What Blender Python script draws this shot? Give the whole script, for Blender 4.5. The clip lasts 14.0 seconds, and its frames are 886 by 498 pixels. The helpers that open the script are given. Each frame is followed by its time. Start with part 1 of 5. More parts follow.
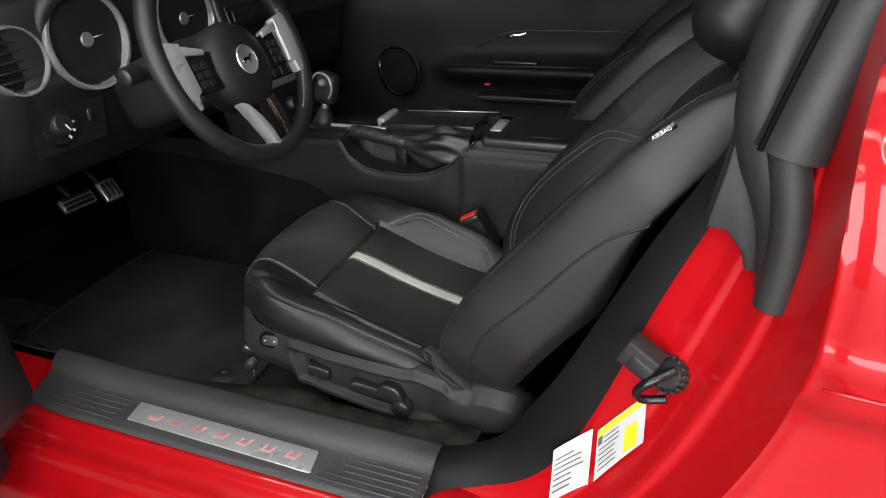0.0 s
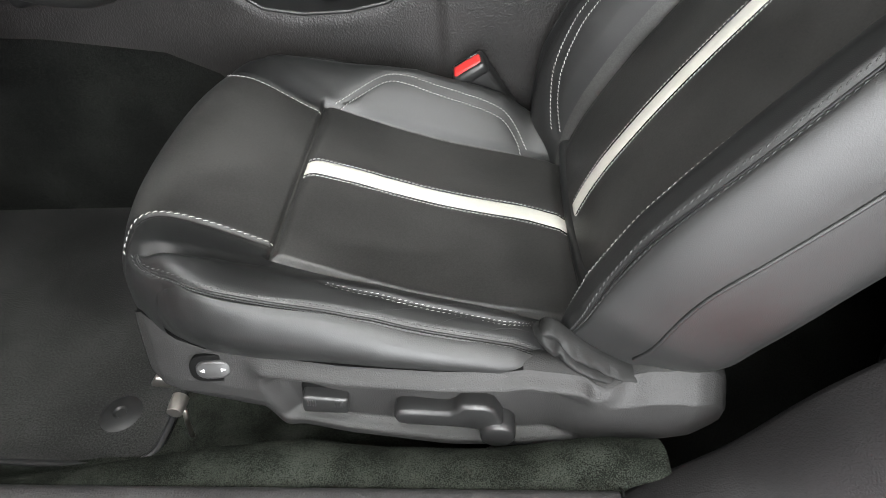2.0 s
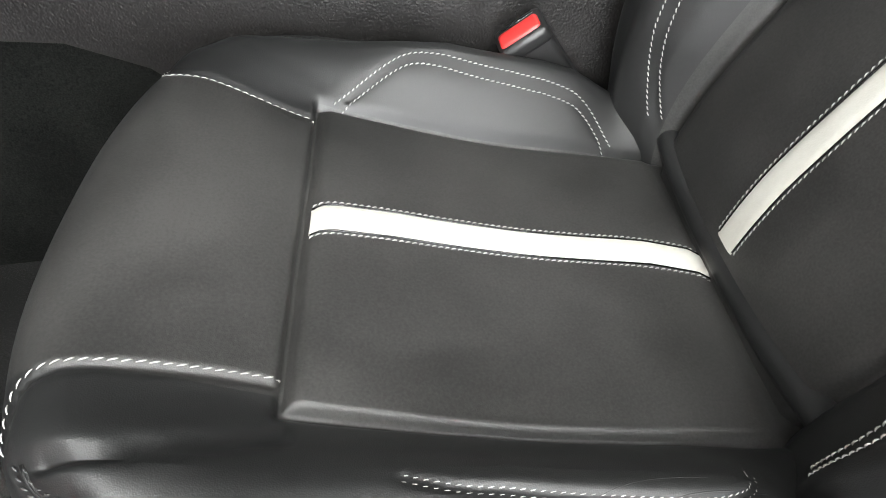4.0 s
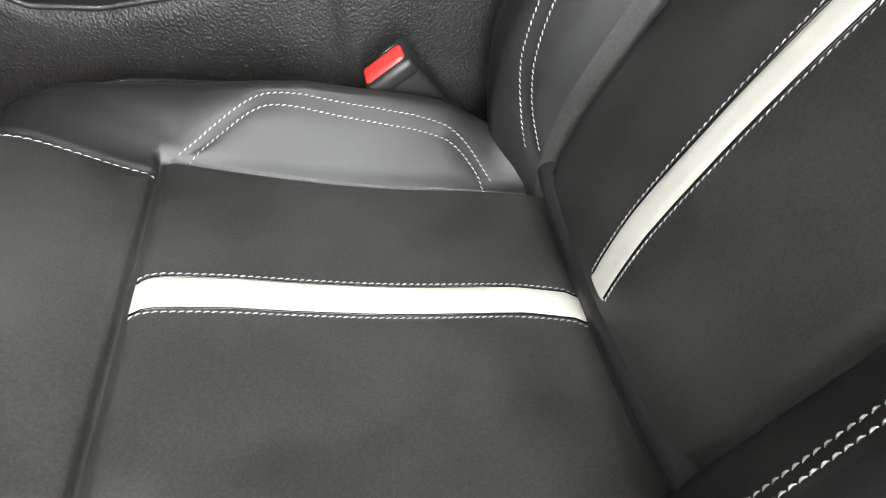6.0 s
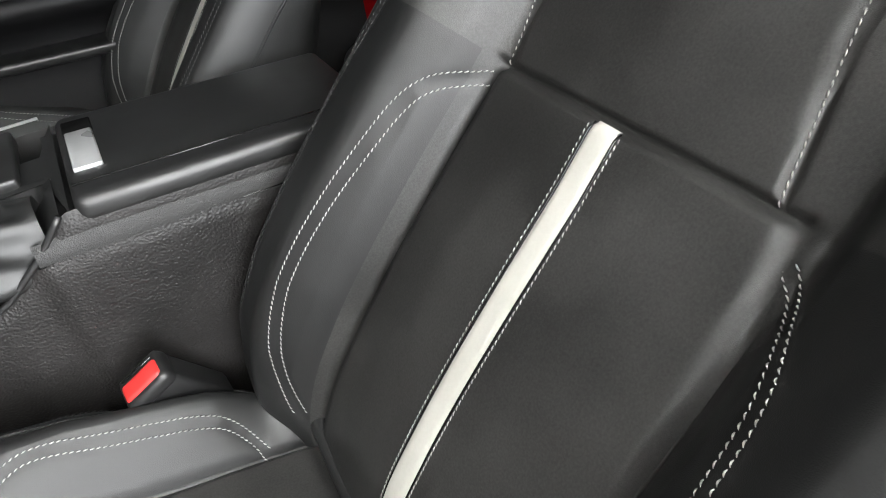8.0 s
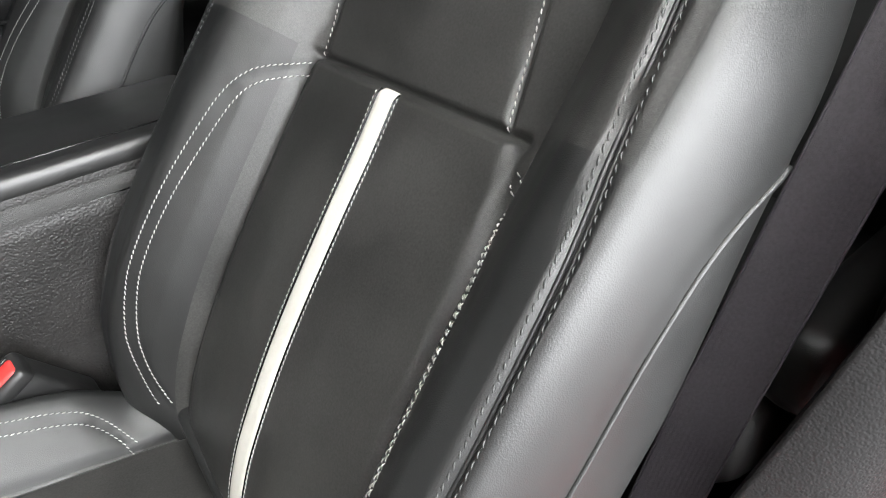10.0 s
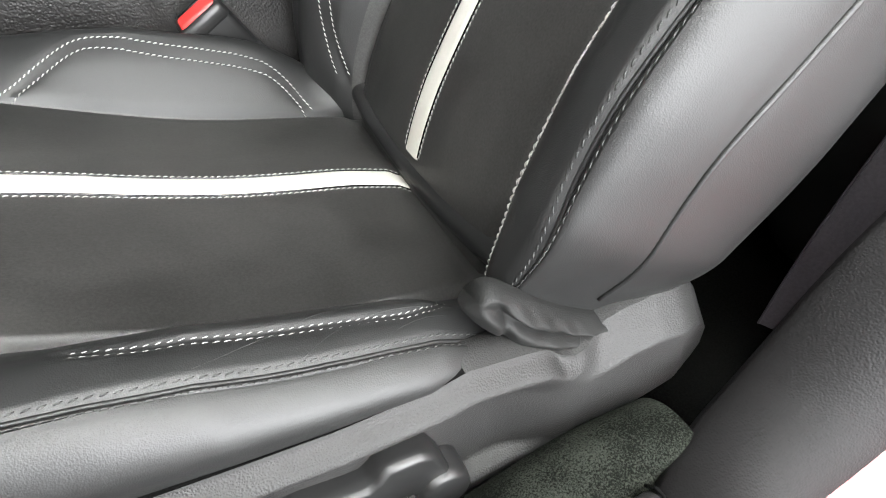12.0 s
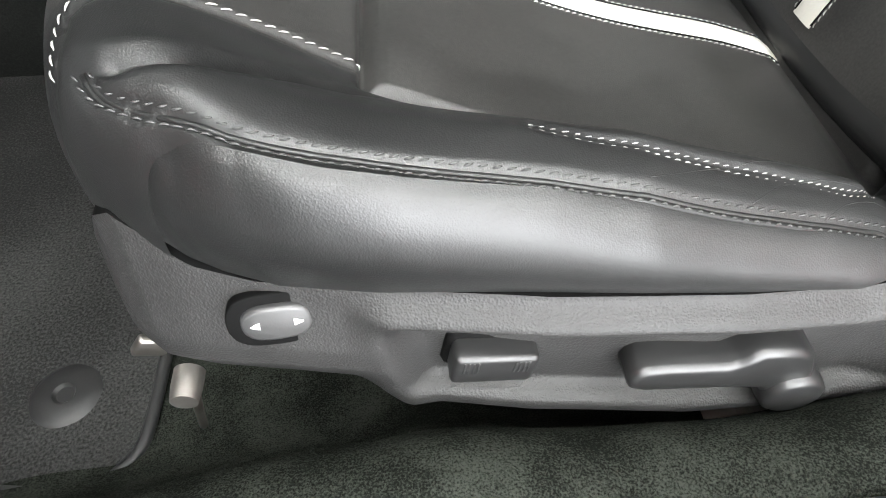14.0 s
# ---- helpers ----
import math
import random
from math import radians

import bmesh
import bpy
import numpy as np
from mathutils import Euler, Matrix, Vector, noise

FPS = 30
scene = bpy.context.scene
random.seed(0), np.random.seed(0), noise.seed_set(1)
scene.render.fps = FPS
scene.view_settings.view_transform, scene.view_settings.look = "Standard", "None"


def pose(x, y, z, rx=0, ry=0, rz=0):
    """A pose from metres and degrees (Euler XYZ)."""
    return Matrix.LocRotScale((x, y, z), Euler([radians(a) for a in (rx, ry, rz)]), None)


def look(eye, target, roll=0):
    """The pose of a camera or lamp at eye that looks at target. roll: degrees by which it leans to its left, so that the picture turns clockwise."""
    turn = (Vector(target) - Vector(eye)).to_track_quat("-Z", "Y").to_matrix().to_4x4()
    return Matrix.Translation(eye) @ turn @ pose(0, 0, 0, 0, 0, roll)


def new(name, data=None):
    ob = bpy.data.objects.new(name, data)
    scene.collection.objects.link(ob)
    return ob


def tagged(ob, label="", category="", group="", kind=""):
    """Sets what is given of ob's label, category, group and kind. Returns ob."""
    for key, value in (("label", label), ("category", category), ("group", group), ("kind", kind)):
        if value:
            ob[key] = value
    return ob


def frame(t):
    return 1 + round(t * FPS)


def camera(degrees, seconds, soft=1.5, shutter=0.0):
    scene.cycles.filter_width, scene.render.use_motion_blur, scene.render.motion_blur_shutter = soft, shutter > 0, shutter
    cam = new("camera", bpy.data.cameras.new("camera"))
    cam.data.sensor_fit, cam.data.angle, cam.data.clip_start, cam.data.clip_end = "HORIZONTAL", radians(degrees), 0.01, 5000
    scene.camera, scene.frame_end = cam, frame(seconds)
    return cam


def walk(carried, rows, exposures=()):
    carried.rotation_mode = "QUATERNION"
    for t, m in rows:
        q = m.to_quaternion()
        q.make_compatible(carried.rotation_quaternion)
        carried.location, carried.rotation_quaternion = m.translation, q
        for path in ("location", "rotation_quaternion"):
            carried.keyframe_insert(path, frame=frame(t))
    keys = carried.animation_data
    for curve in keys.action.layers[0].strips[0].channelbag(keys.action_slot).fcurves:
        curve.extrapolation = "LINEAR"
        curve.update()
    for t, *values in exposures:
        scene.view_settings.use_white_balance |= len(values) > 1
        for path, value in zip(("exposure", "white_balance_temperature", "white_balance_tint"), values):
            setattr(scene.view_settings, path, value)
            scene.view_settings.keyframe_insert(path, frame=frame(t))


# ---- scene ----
cam = camera(71.7, 14.0, soft=1.0)
PATH = [
    (0, (0.53, -0.331, 1.056), (-0.1, 1.311, 0.103), -2.4),
    (0.5, (0.423, -0.211, 1.011), (-0.1, 1.414, -0.032), -3.0),
    (1, (0.299, -0.118, 0.957), (-0.108, 1.453, -0.213), -2.7),
    (1.2, (0.276, -0.079, 0.937), (-0.111, 1.456, -0.285), -4.1),
    (1.5, (0.241, -0.037, 0.914), (-0.043, 1.47, -0.369), -4.1),
    (2, (0.191, 0.032, 0.862), (0.051, 1.505, -0.484), -4.6),
    (2.5, (0.12, 0.104, 0.793), (0.028, 1.541, -0.594), -4.9),
    (3, (0.092, 0.163, 0.768), (0.035, 1.577, -0.645), -5.0),
    (3.2, (0.089, 0.184, 0.776), (0.039, 1.591, -0.644), -5.5),
    (5.3, (0.127, 0.328, 0.749), (0.2, 1.699, -0.705), -6.0),
    (5.5, (0.14, 0.32, 0.756), (0.234, 1.69, -0.697), -5.7),
    (6, (0.166, 0.306, 0.763), (0.278, 1.68, -0.685), -6.1),
    (6.5, (0.19, 0.3, 0.791), (0.393, 1.7, -0.623), -7.0),
    (7, (0.203, 0.305, 0.82), (0.641, 1.709, -0.535), -6.1),
    (7.5, (0.218, 0.315, 0.874), (0.84, 1.699, -0.429), -4.3),
    (8, (0.236, 0.327, 0.918), (0.985, 1.677, -0.354), -4.0),
    (8.2, (0.242, 0.329, 0.94), (1.042, 1.668, -0.312), -3.6),
    (10.3, (0.266, 0.197, 0.873), (1.228, 1.527, -0.27), -4.9),
    (10.5, (0.259, 0.196, 0.862), (1.214, 1.504, -0.312), -4.6),
    (11, (0.221, 0.184, 0.798), (1.165, 1.484, -0.393), -4.3),
    (11.5, (0.18, 0.172, 0.739), (0.981, 1.52, -0.502), -4.9),
    (12, (0.136, 0.162, 0.704), (0.745, 1.537, -0.614), -3.1),
    (12.2, (0.124, 0.163, 0.696), (0.649, 1.515, -0.681), -3.0),
    (12.5, (0.095, 0.168, 0.678), (0.571, 1.485, -0.75), 0.6),
    (13, (0.079, 0.175, 0.659), (0.399, 1.446, -0.852), 0.1),
    (13.5, (0.059, 0.193, 0.659), (0.278, 1.44, -0.889), 0.3),
    (14, (0.014, 0.197, 0.663), (0.121, 1.453, -0.89), -0.2),
]
walk(cam, [(t, look(eye, target, roll)) for t, eye, target, roll in PATH], [(0, -1.15), (0.5, -0.95), (1, -0.25), (1.5, 0.15), (2.2, 0.35), (3, 0.55), (6.5, 0.55), (8.1, 0.45), (10.5, 0.75), (12.5, 0.7), (13, 0.8), (14, 0.85)])

# ---- world and lights ----
world = bpy.data.worlds.new("world")
scene.world = world
world.use_nodes = True
wn = world.node_tree.nodes
wn["Background"].inputs[0].default_value = (0.80, 0.86, 1.0, 1)
wn["Background"].inputs[1].default_value = 0.9


# added area lamp to brighten the seat's side, set in a made-up door opening
data = bpy.data.lights.new("added_side_light", "AREA")
data.shape, data.size, data.size_y, data.energy, data.color = "RECTANGLE", 4.2, 2.35, 460, (0.97, 0.985, 1.0)
new("added_side_light", data).matrix_basis = pose(0.5, -3.12, 1.2, 90, 0, 0)

# tube light frames under the workshop's ceiling: middle and size
LIGHT_FRAMES = [(0.5, -0.75, 3.6, 1.0), (0.6, -2.3, 3.6, 0.9), (3.6, -0.8, 1.2, 3.0)]


# ---- materials ----
def material(name):
    m = bpy.data.materials.new(name)
    m.use_nodes = True
    return m, m.node_tree.nodes, m.node_tree.links, m.node_tree.nodes["Principled BSDF"]


def noise_node(n, l, scale, detail=3.0, rough=0.55, coords="Object"):
    tc, tx = n.new("ShaderNodeTexCoord"), n.new("ShaderNodeTexNoise")
    tx.inputs["Scale"].default_value, tx.inputs["Detail"].default_value, tx.inputs["Roughness"].default_value = scale, detail, rough
    l.new(tc.outputs[coords], tx.inputs["Vector"])
    return tx


def ramp(n, l, source, stops):
    r = n.new("ShaderNodeValToRGB")
    while len(r.color_ramp.elements) < len(stops):
        r.color_ramp.elements.new(0.5)
    for e, (p, c) in zip(r.color_ramp.elements, stops):
        e.position, e.color = p, (*c, 1) if len(c) == 3 else (c[0], c[0], c[0], 1)
    l.new(source, r.inputs["Fac"])
    return r


def surface(name, dark, light, rough, grain=0.0, grain_scale=900, bump=0.0, big=9.0, metal=0.0, spec=0.5, coat=0.0, rough_var=0.08, cells=False, fold=0.0):
    """A procedural surface: colour and roughness drift at a large scale, grain at a small one."""
    m, n, l, p = material(name)
    drift = noise_node(n, l, big, 4.0)
    fine = noise_node(n, l, grain_scale * 0.35, 3.0)
    mix = n.new("ShaderNodeMath")
    mix.operation = "MULTIPLY_ADD"
    l.new(fine.outputs["Fac"], mix.inputs[0])
    mix.inputs[1].default_value = grain
    even_out = n.new("ShaderNodeMath")
    even_out.operation = "SUBTRACT"
    l.new(drift.outputs["Fac"], even_out.inputs[0])
    even_out.inputs[1].default_value = grain / 2
    l.new(even_out.outputs[0], mix.inputs[2])
    c = ramp(n, l, mix.outputs[0], [(0.3, dark), (0.75, light)])
    l.new(c.outputs["Color"], p.inputs["Base Color"])
    rr = ramp(n, l, drift.outputs["Fac"], [(0.3, (rough - rough_var,)), (0.7, (rough + rough_var,))])
    l.new(rr.outputs["Color"], p.inputs["Roughness"])
    p.inputs["Metallic"].default_value, p.inputs["Specular IOR Level"].default_value, p.inputs["Coat Weight"].default_value = metal, spec, coat
    p.inputs["Coat Roughness"].default_value = 0.04
    if bump:
        b = n.new("ShaderNodeBump")
        b.inputs["Strength"].default_value, b.inputs["Distance"].default_value = bump, 0.0006
        if cells:
            tc, vo = n.new("ShaderNodeTexCoord"), n.new("ShaderNodeTexVoronoi")
            vo.feature = "SMOOTH_F1"
            vo.inputs["Scale"].default_value = grain_scale
            l.new(tc.outputs["Object"], vo.inputs["Vector"])
            l.new(vo.outputs["Distance"], b.inputs["Height"])
        else:
            gn = noise_node(n, l, grain_scale, 2.0)
            l.new(gn.outputs["Fac"], b.inputs["Height"])
        if fold:
            b2 = n.new("ShaderNodeBump")
            b2.inputs["Strength"].default_value, b2.inputs["Distance"].default_value = fold, 0.004
            wv = noise_node(n, l, 16.0, 2.0)
            l.new(wv.outputs["Fac"], b2.inputs["Height"])
            l.new(b2.outputs["Normal"], b.inputs["Normal"])
        l.new(b.outputs["Normal"], p.inputs["Normal"])
    return m


M_LEATHER = surface("black_leather", (0.0095, 0.0097, 0.0096), (0.0160, 0.0162, 0.0161), 0.45, 0.3, 1500, 0.16, 7, cells=True, fold=0.20, spec=0.50)
M_INSERT = surface("matte_black_leather", (0.0150, 0.0147, 0.0141), (0.0420, 0.0408, 0.0390), 0.47, 0.7, 1700, 0.16, 8, cells=True, fold=0.30, spec=0.56)
M_CONSOLE = surface("pebbled_vinyl", (0.005, 0.0046, 0.0044), (0.014, 0.0125, 0.012), 0.50, 0.5, 480, 1.0, 10, cells=True, spec=0.45)
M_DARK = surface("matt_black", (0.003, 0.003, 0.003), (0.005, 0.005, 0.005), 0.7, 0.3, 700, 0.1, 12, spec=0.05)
# rear trim plastic, darker than the sill's: the pillar's shade is in the colour
M_TRIM_SHADED = surface("shaded_trim", (0.0065, 0.0062, 0.0063), (0.012, 0.0115, 0.0116), 0.55, 0.4, 800, 0.40, 9, cells=True, spec=0.18)
# black carpet whose colour also holds the shade of footwell and under-seat floor
M_CARPET_SHADED = surface("shaded_black_carpet", (0.0040, 0.0042, 0.0040), (0.0130, 0.0136, 0.0124), 0.95, 1.2, 1600, 0.8, 7, spec=0.02)
M_CLOTH = surface("hinge_leather", (0.0050, 0.0052, 0.0049), (0.012, 0.0122, 0.0118), 0.62, 0.5, 1300, 0.3, 12, cells=True, spec=0.35)
M_ROCKER = surface("rocker_plastic", (0.032, 0.032, 0.032), (0.046, 0.046, 0.046), 0.36, 0.2, 900, 0.08, 10, spec=0.5)
M_DOOR = surface("dark_door_skin", (0.005, 0.005, 0.0052), (0.009, 0.009, 0.0095), 0.55, 0.3, 900, 0.3, 8, cells=True, spec=0.22)
# silver and ring metals: pale base colour stands in for bright reflections
M_SILVER_LIT = surface("lit_silver_trim", (0.38, 0.385, 0.39), (0.50, 0.505, 0.51), 0.30, 0.2, 500, 0.04, 14, metal=0.4, rough_var=0.05)
M_RING_LIT = surface("lit_bezel_ring", (0.34, 0.34, 0.35), (0.48, 0.48, 0.49), 0.14, 0.2, 500, 0.0, 14, metal=0.6, rough_var=0.05)
M_DIAL = surface("dial_print", (0.40, 0.40, 0.41), (0.55, 0.55, 0.56), 0.4, 0.1, 700, 0.0, 10)
M_STRIPE = surface("cream_leather", (0.46, 0.445, 0.40), (0.55, 0.535, 0.49), 0.5, 0.3, 1100, 0.15, 14, cells=True)
M_THREAD = surface("pale_thread", (0.32, 0.315, 0.30), (0.50, 0.49, 0.46), 0.7, 0.4, 1500, 0.3, 60)
M_THREAD_DARK = surface("dark_thread", (0.030, 0.030, 0.030), (0.065, 0.065, 0.064), 0.55, 0.4, 1500, 0.3, 60)
M_PLASTIC = surface("grained_plastic", (0.016, 0.0157, 0.0155), (0.026, 0.0256, 0.0252), 0.54, 0.3, 1000, 0.50, 12, cells=True, spec=0.33)
M_SILL = surface("sill_plastic", (0.040, 0.0382, 0.0386), (0.060, 0.0575, 0.0580), 0.54, 0.3, 560, 0.80, 12, cells=True, spec=0.42)
M_SMOOTH = surface("smooth_plastic", (0.011, 0.011, 0.011), (0.016, 0.016, 0.016), 0.38, 0.2, 900, 0.08, 10, spec=0.6)
M_GLOSS = surface("gloss_black", (0.008, 0.008, 0.008), (0.012, 0.012, 0.012), 0.16, 0.1, 900, 0.0, 10, rough_var=0.03)
M_RUBBER = surface("black_rubber", (0.016, 0.016, 0.016), (0.024, 0.024, 0.024), 0.50, 0.3, 500, 0.15, 14)
M_CARPET = surface("grey_carpet", (0.008, 0.0090, 0.0075), (0.040, 0.044, 0.037), 0.95, 1.7, 2600, 1.0, 26, spec=0.02)
M_MAT = surface("floor_mat_pile", (0.014, 0.014, 0.0138), (0.050, 0.050, 0.0485), 0.92, 1.2, 1500, 0.9, 5, spec=0.08)
M_DASH = surface("dash_skin", (0.009, 0.009, 0.0095), (0.014, 0.014, 0.0145), 0.50, 0.3, 900, 0.3, 8, cells=True)
M_RED = surface("red_paint", (0.40, 0.002, 0.005), (0.44, 0.003, 0.007), 0.45, 0.05, 1500, 0.0, 4, coat=1.0, rough_var=0.02, spec=0.15)
M_CHROME = surface("chrome", (0.80, 0.80, 0.80), (0.86, 0.86, 0.86), 0.10, 0.1, 300, 0.0, 20, metal=1.0, rough_var=0.03)
M_SATIN = surface("satin_aluminium", (0.62, 0.62, 0.62), (0.74, 0.74, 0.73), 0.36, 0.3, 400, 0.05, 16, metal=0.85, rough_var=0.05)
M_STEEL = surface("seat_track_steel", (0.30, 0.28, 0.25), (0.45, 0.43, 0.40), 0.42, 0.4, 300, 0.2, 20, metal=1.0)
M_BUCKLE = surface("red_button", (0.62, 0.030, 0.028), (0.70, 0.045, 0.040), 0.30, 0.1, 900, 0.0, 14)
M_BELT = surface("belt_webbing", (0.036, 0.031, 0.037), (0.062, 0.055, 0.063), 0.62, 0.9, 1300, 0.5, 14)
M_LABEL = surface("label_paper", (0.52, 0.52, 0.51), (0.60, 0.60, 0.59), 0.4, 0.1, 700, 0.0, 10)
M_YELLOW = surface("label_yellow", (0.80, 0.60, 0.02), (0.86, 0.66, 0.04), 0.4, 0.1, 700, 0.0, 10)
M_INK = surface("label_ink", (0.10, 0.10, 0.10), (0.16, 0.16, 0.16), 0.5, 0.1, 700, 0.0, 10)
M_PINK = surface("plate_letter", (0.62, 0.26, 0.26), (0.70, 0.32, 0.32), 0.4, 0.1, 700, 0.0, 10)
M_MARK = surface("white_mark", (0.75, 0.75, 0.74), (0.82, 0.82, 0.81), 0.5, 0.1, 700, 0.0, 10)
M_COPPER = surface("warm_trim", (0.62, 0.36, 0.24), (0.70, 0.44, 0.32), 0.25, 0.1, 500, 0.0, 20, metal=1.0)
M_FLOOR = surface("workshop_floor", (0.085, 0.085, 0.086), (0.130, 0.130, 0.130), 0.5, 0.3, 120, 0.1, 2.5, spec=0.3)
M_WALL = surface("workshop_wall", (0.08, 0.08, 0.085), (0.12, 0.12, 0.12), 0.8, 0.2, 90, 0.1, 1.2)
M_WHITE = surface("pale_wall", (0.22, 0.22, 0.22), (0.28, 0.28, 0.28), 0.7, 0.2, 90, 0.1, 1.2)
M_CEIL = surface("workshop_ceiling", (0.08, 0.08, 0.08), (0.11, 0.11, 0.11), 0.8, 0.2, 90, 0.1, 1.2)
M_BLOCK = surface("trunk_cloth", (0.008, 0.008, 0.008), (0.014, 0.014, 0.014), 0.9, 0.5, 300, 0.3, 6, spec=0.05)

M_LED, mn_, ml_, mp_ = material("led_tube")
mp_.inputs["Emission Color"].default_value, mp_.inputs["Emission Strength"].default_value = (0.98, 1.0, 0.98, 1), 62.0
M_TINT, mn_, ml_, mp_ = material("tinted_glass")
mp_.inputs["Base Color"].default_value = (0.10, 0.11, 0.11, 1)
mp_.inputs["Transmission Weight"].default_value, mp_.inputs["Roughness"].default_value, mp_.inputs["IOR"].default_value = 1.0, 0.0, 1.45
M_GLASS, mn_, ml_, mp_ = material("window_glass")
mp_.inputs["Base Color"].default_value = (0.80, 0.84, 0.82, 1)
mp_.inputs["Transmission Weight"].default_value, mp_.inputs["Roughness"].default_value, mp_.inputs["IOR"].default_value = 1.0, 0.0, 1.45


# ---- mesh helpers ----
def thing(name, label, category, group="", kind="", at=(0, 0, 0)):
    ob = new(name)
    ob.location = at
    ob.empty_display_size = 0.05
    return tagged(ob, label, category, group, kind)


def link(name, me, mat, parent=None, label="", kind=""):
    if mat:
        me.materials.append(mat)
    ob = new(name, me)
    if parent:
        ob.parent = parent
        bpy.context.view_layer.update()
        ob.matrix_parent_inverse = parent.matrix_world.inverted()
    return tagged(ob, label, kind=kind)


def part(name, bm, mat, parent=None, label="", smooth=True, kind=""):
    me = bpy.data.meshes.new(name)
    bmesh.ops.recalc_face_normals(bm, faces=bm.faces)
    bm.to_mesh(me)
    bm.free()
    me.polygons.foreach_set("use_smooth", [smooth] * len(me.polygons))
    return link(name, me, mat, parent, label, kind)


def sharp(ob, degrees=40):
    ob.data.set_sharp_from_angle(angle=radians(degrees))
    return ob


def mesh_of(name, verts, faces, mat, parent=None, label="", smooth=True, kind=""):
    me = bpy.data.meshes.new(name)
    me.from_pydata([tuple(v) for v in verts], [], faces)
    me.polygons.foreach_set("use_smooth", [smooth] * len(me.polygons))
    me.update()
    return link(name, me, mat, parent, label, kind)


def sheet(name, us, vs, f, mat, parent=None, label="", smooth=True, flip=False):
    """A grid surface f(u, v)."""
    verts = [f(u, v) for u in us for v in vs]
    w = len(vs)
    faces = []
    for i in range(len(us) - 1):
        for j in range(w - 1):
            q = (i * w + j, i * w + j + 1, (i + 1) * w + j + 1, (i + 1) * w + j)
            faces.append(q[::-1] if flip else q)
    return mesh_of(name, verts, faces, mat, parent, label, smooth)


def rounded_box(x0, x1, y0, y1, z0, z1, r=0.006, seg=3):
    bm = bmesh.new()
    bmesh.ops.create_cube(bm, size=1)
    for v in bm.verts:
        v.co = ((x0 + x1) / 2 + v.co.x * (x1 - x0), (y0 + y1) / 2 + v.co.y * (y1 - y0), (z0 + z1) / 2 + v.co.z * (z1 - z0))
    bmesh.ops.bevel(bm, geom=bm.edges[:], offset=r, segments=seg, profile=0.5, affect="EDGES")
    return bm


def box(name, x0, x1, y0, y1, z0, z1, mat, parent=None, label="", r=0.006, seg=3, m=None):
    bm = rounded_box(x0, x1, y0, y1, z0, z1, min(r, 0.49 * min(x1 - x0, y1 - y0, z1 - z0)), seg)
    if m is not None:
        bmesh.ops.transform(bm, matrix=m, verts=bm.verts)
    return sharp(part(name, bm, mat, parent, label), 50)


def slab(outline, axis, a, b, r=0.004, seg=2):
    """A plate with the given outline, a list of pairs, thick from a to b along the axis."""
    bm = bmesh.new()

    def put(p, h):
        return {"x": (h, p[0], p[1]), "y": (p[0], h, p[1]), "z": (p[0], p[1], h)}[axis]

    lo, hi = [bm.verts.new(put(p, a)) for p in outline], [bm.verts.new(put(p, b)) for p in outline]
    bm.faces.new(lo), bm.faces.new(hi[::-1])
    for i in range(len(lo)):
        j = (i + 1) % len(lo)
        bm.faces.new((lo[i], lo[j], hi[j], hi[i]))
    bmesh.ops.recalc_face_normals(bm, faces=bm.faces)
    if r:
        bmesh.ops.bevel(bm, geom=[e for e in bm.edges if e.verts[0] in lo and e.verts[1] in lo or e.verts[0] in hi and e.verts[1] in hi], offset=r, segments=seg, profile=0.5, affect="EDGES")
    return bm


def smooth_path(pts, rounds=3, closed=False):
    """Corner cutting: a soft curve along the given points."""
    p = [Vector(q) for q in pts]
    for _ in range(rounds):
        n = len(p)
        out = [] if closed else [p[0]]
        for i in range(n if closed else n - 1):
            a, b = p[i], p[(i + 1) % n]
            out += [a * 0.75 + b * 0.25, a * 0.25 + b * 0.75]
        p = out if closed else out + [p[-1]]
    return p


def even(pts, step):
    """The path's points at even steps of length."""
    a = np.array([tuple(p) for p in pts])
    d = np.r_[0, np.cumsum(np.linalg.norm(np.diff(a, axis=0), axis=1))]
    k = max(2, int(d[-1] / step) + 1)
    return np.stack([np.interp(np.linspace(0, d[-1], k), d, a[:, c]) for c in range(a.shape[1])], 1)


def tube_mesh(pts, radius, sides=10, closed=False, squash=None):
    """Verts and faces of a round bar along the points; radius a number or one for each point."""
    p = [Vector(q) for q in pts]
    n = len(p)
    rad = radius if isinstance(radius, (list, tuple, np.ndarray)) else [radius] * n
    verts, faces, up = [], [], None
    for i in range(n):
        a, b = p[(i - 1) % n] if closed or i else p[0], p[(i + 1) % n] if closed or i < n - 1 else p[-1]
        t = (b - a).normalized()
        if up is None:
            up = t.orthogonal().normalized() if squash is None else Vector(squash)
        up = (up - t * up.dot(t)).normalized()
        side = t.cross(up)
        for k in range(sides):
            g = 2 * math.pi * k / sides
            verts.append(p[i] + (up * math.cos(g) + side * math.sin(g)) * rad[i])
    for i in range(n if closed else n - 1):
        for k in range(sides):
            i2, k2 = (i + 1) % n, (k + 1) % sides
            faces.append((i * sides + k, i * sides + k2, i2 * sides + k2, i2 * sides + k))
    if not closed:
        faces += [tuple(range(sides))[::-1], tuple(range((n - 1) * sides, n * sides))]
    return verts, faces


def tube(name, pts, radius, mat, parent=None, label="", sides=10, closed=False):
    v, f = tube_mesh(pts, radius, sides, closed)
    return mesh_of(name, v, f, mat, parent, label)


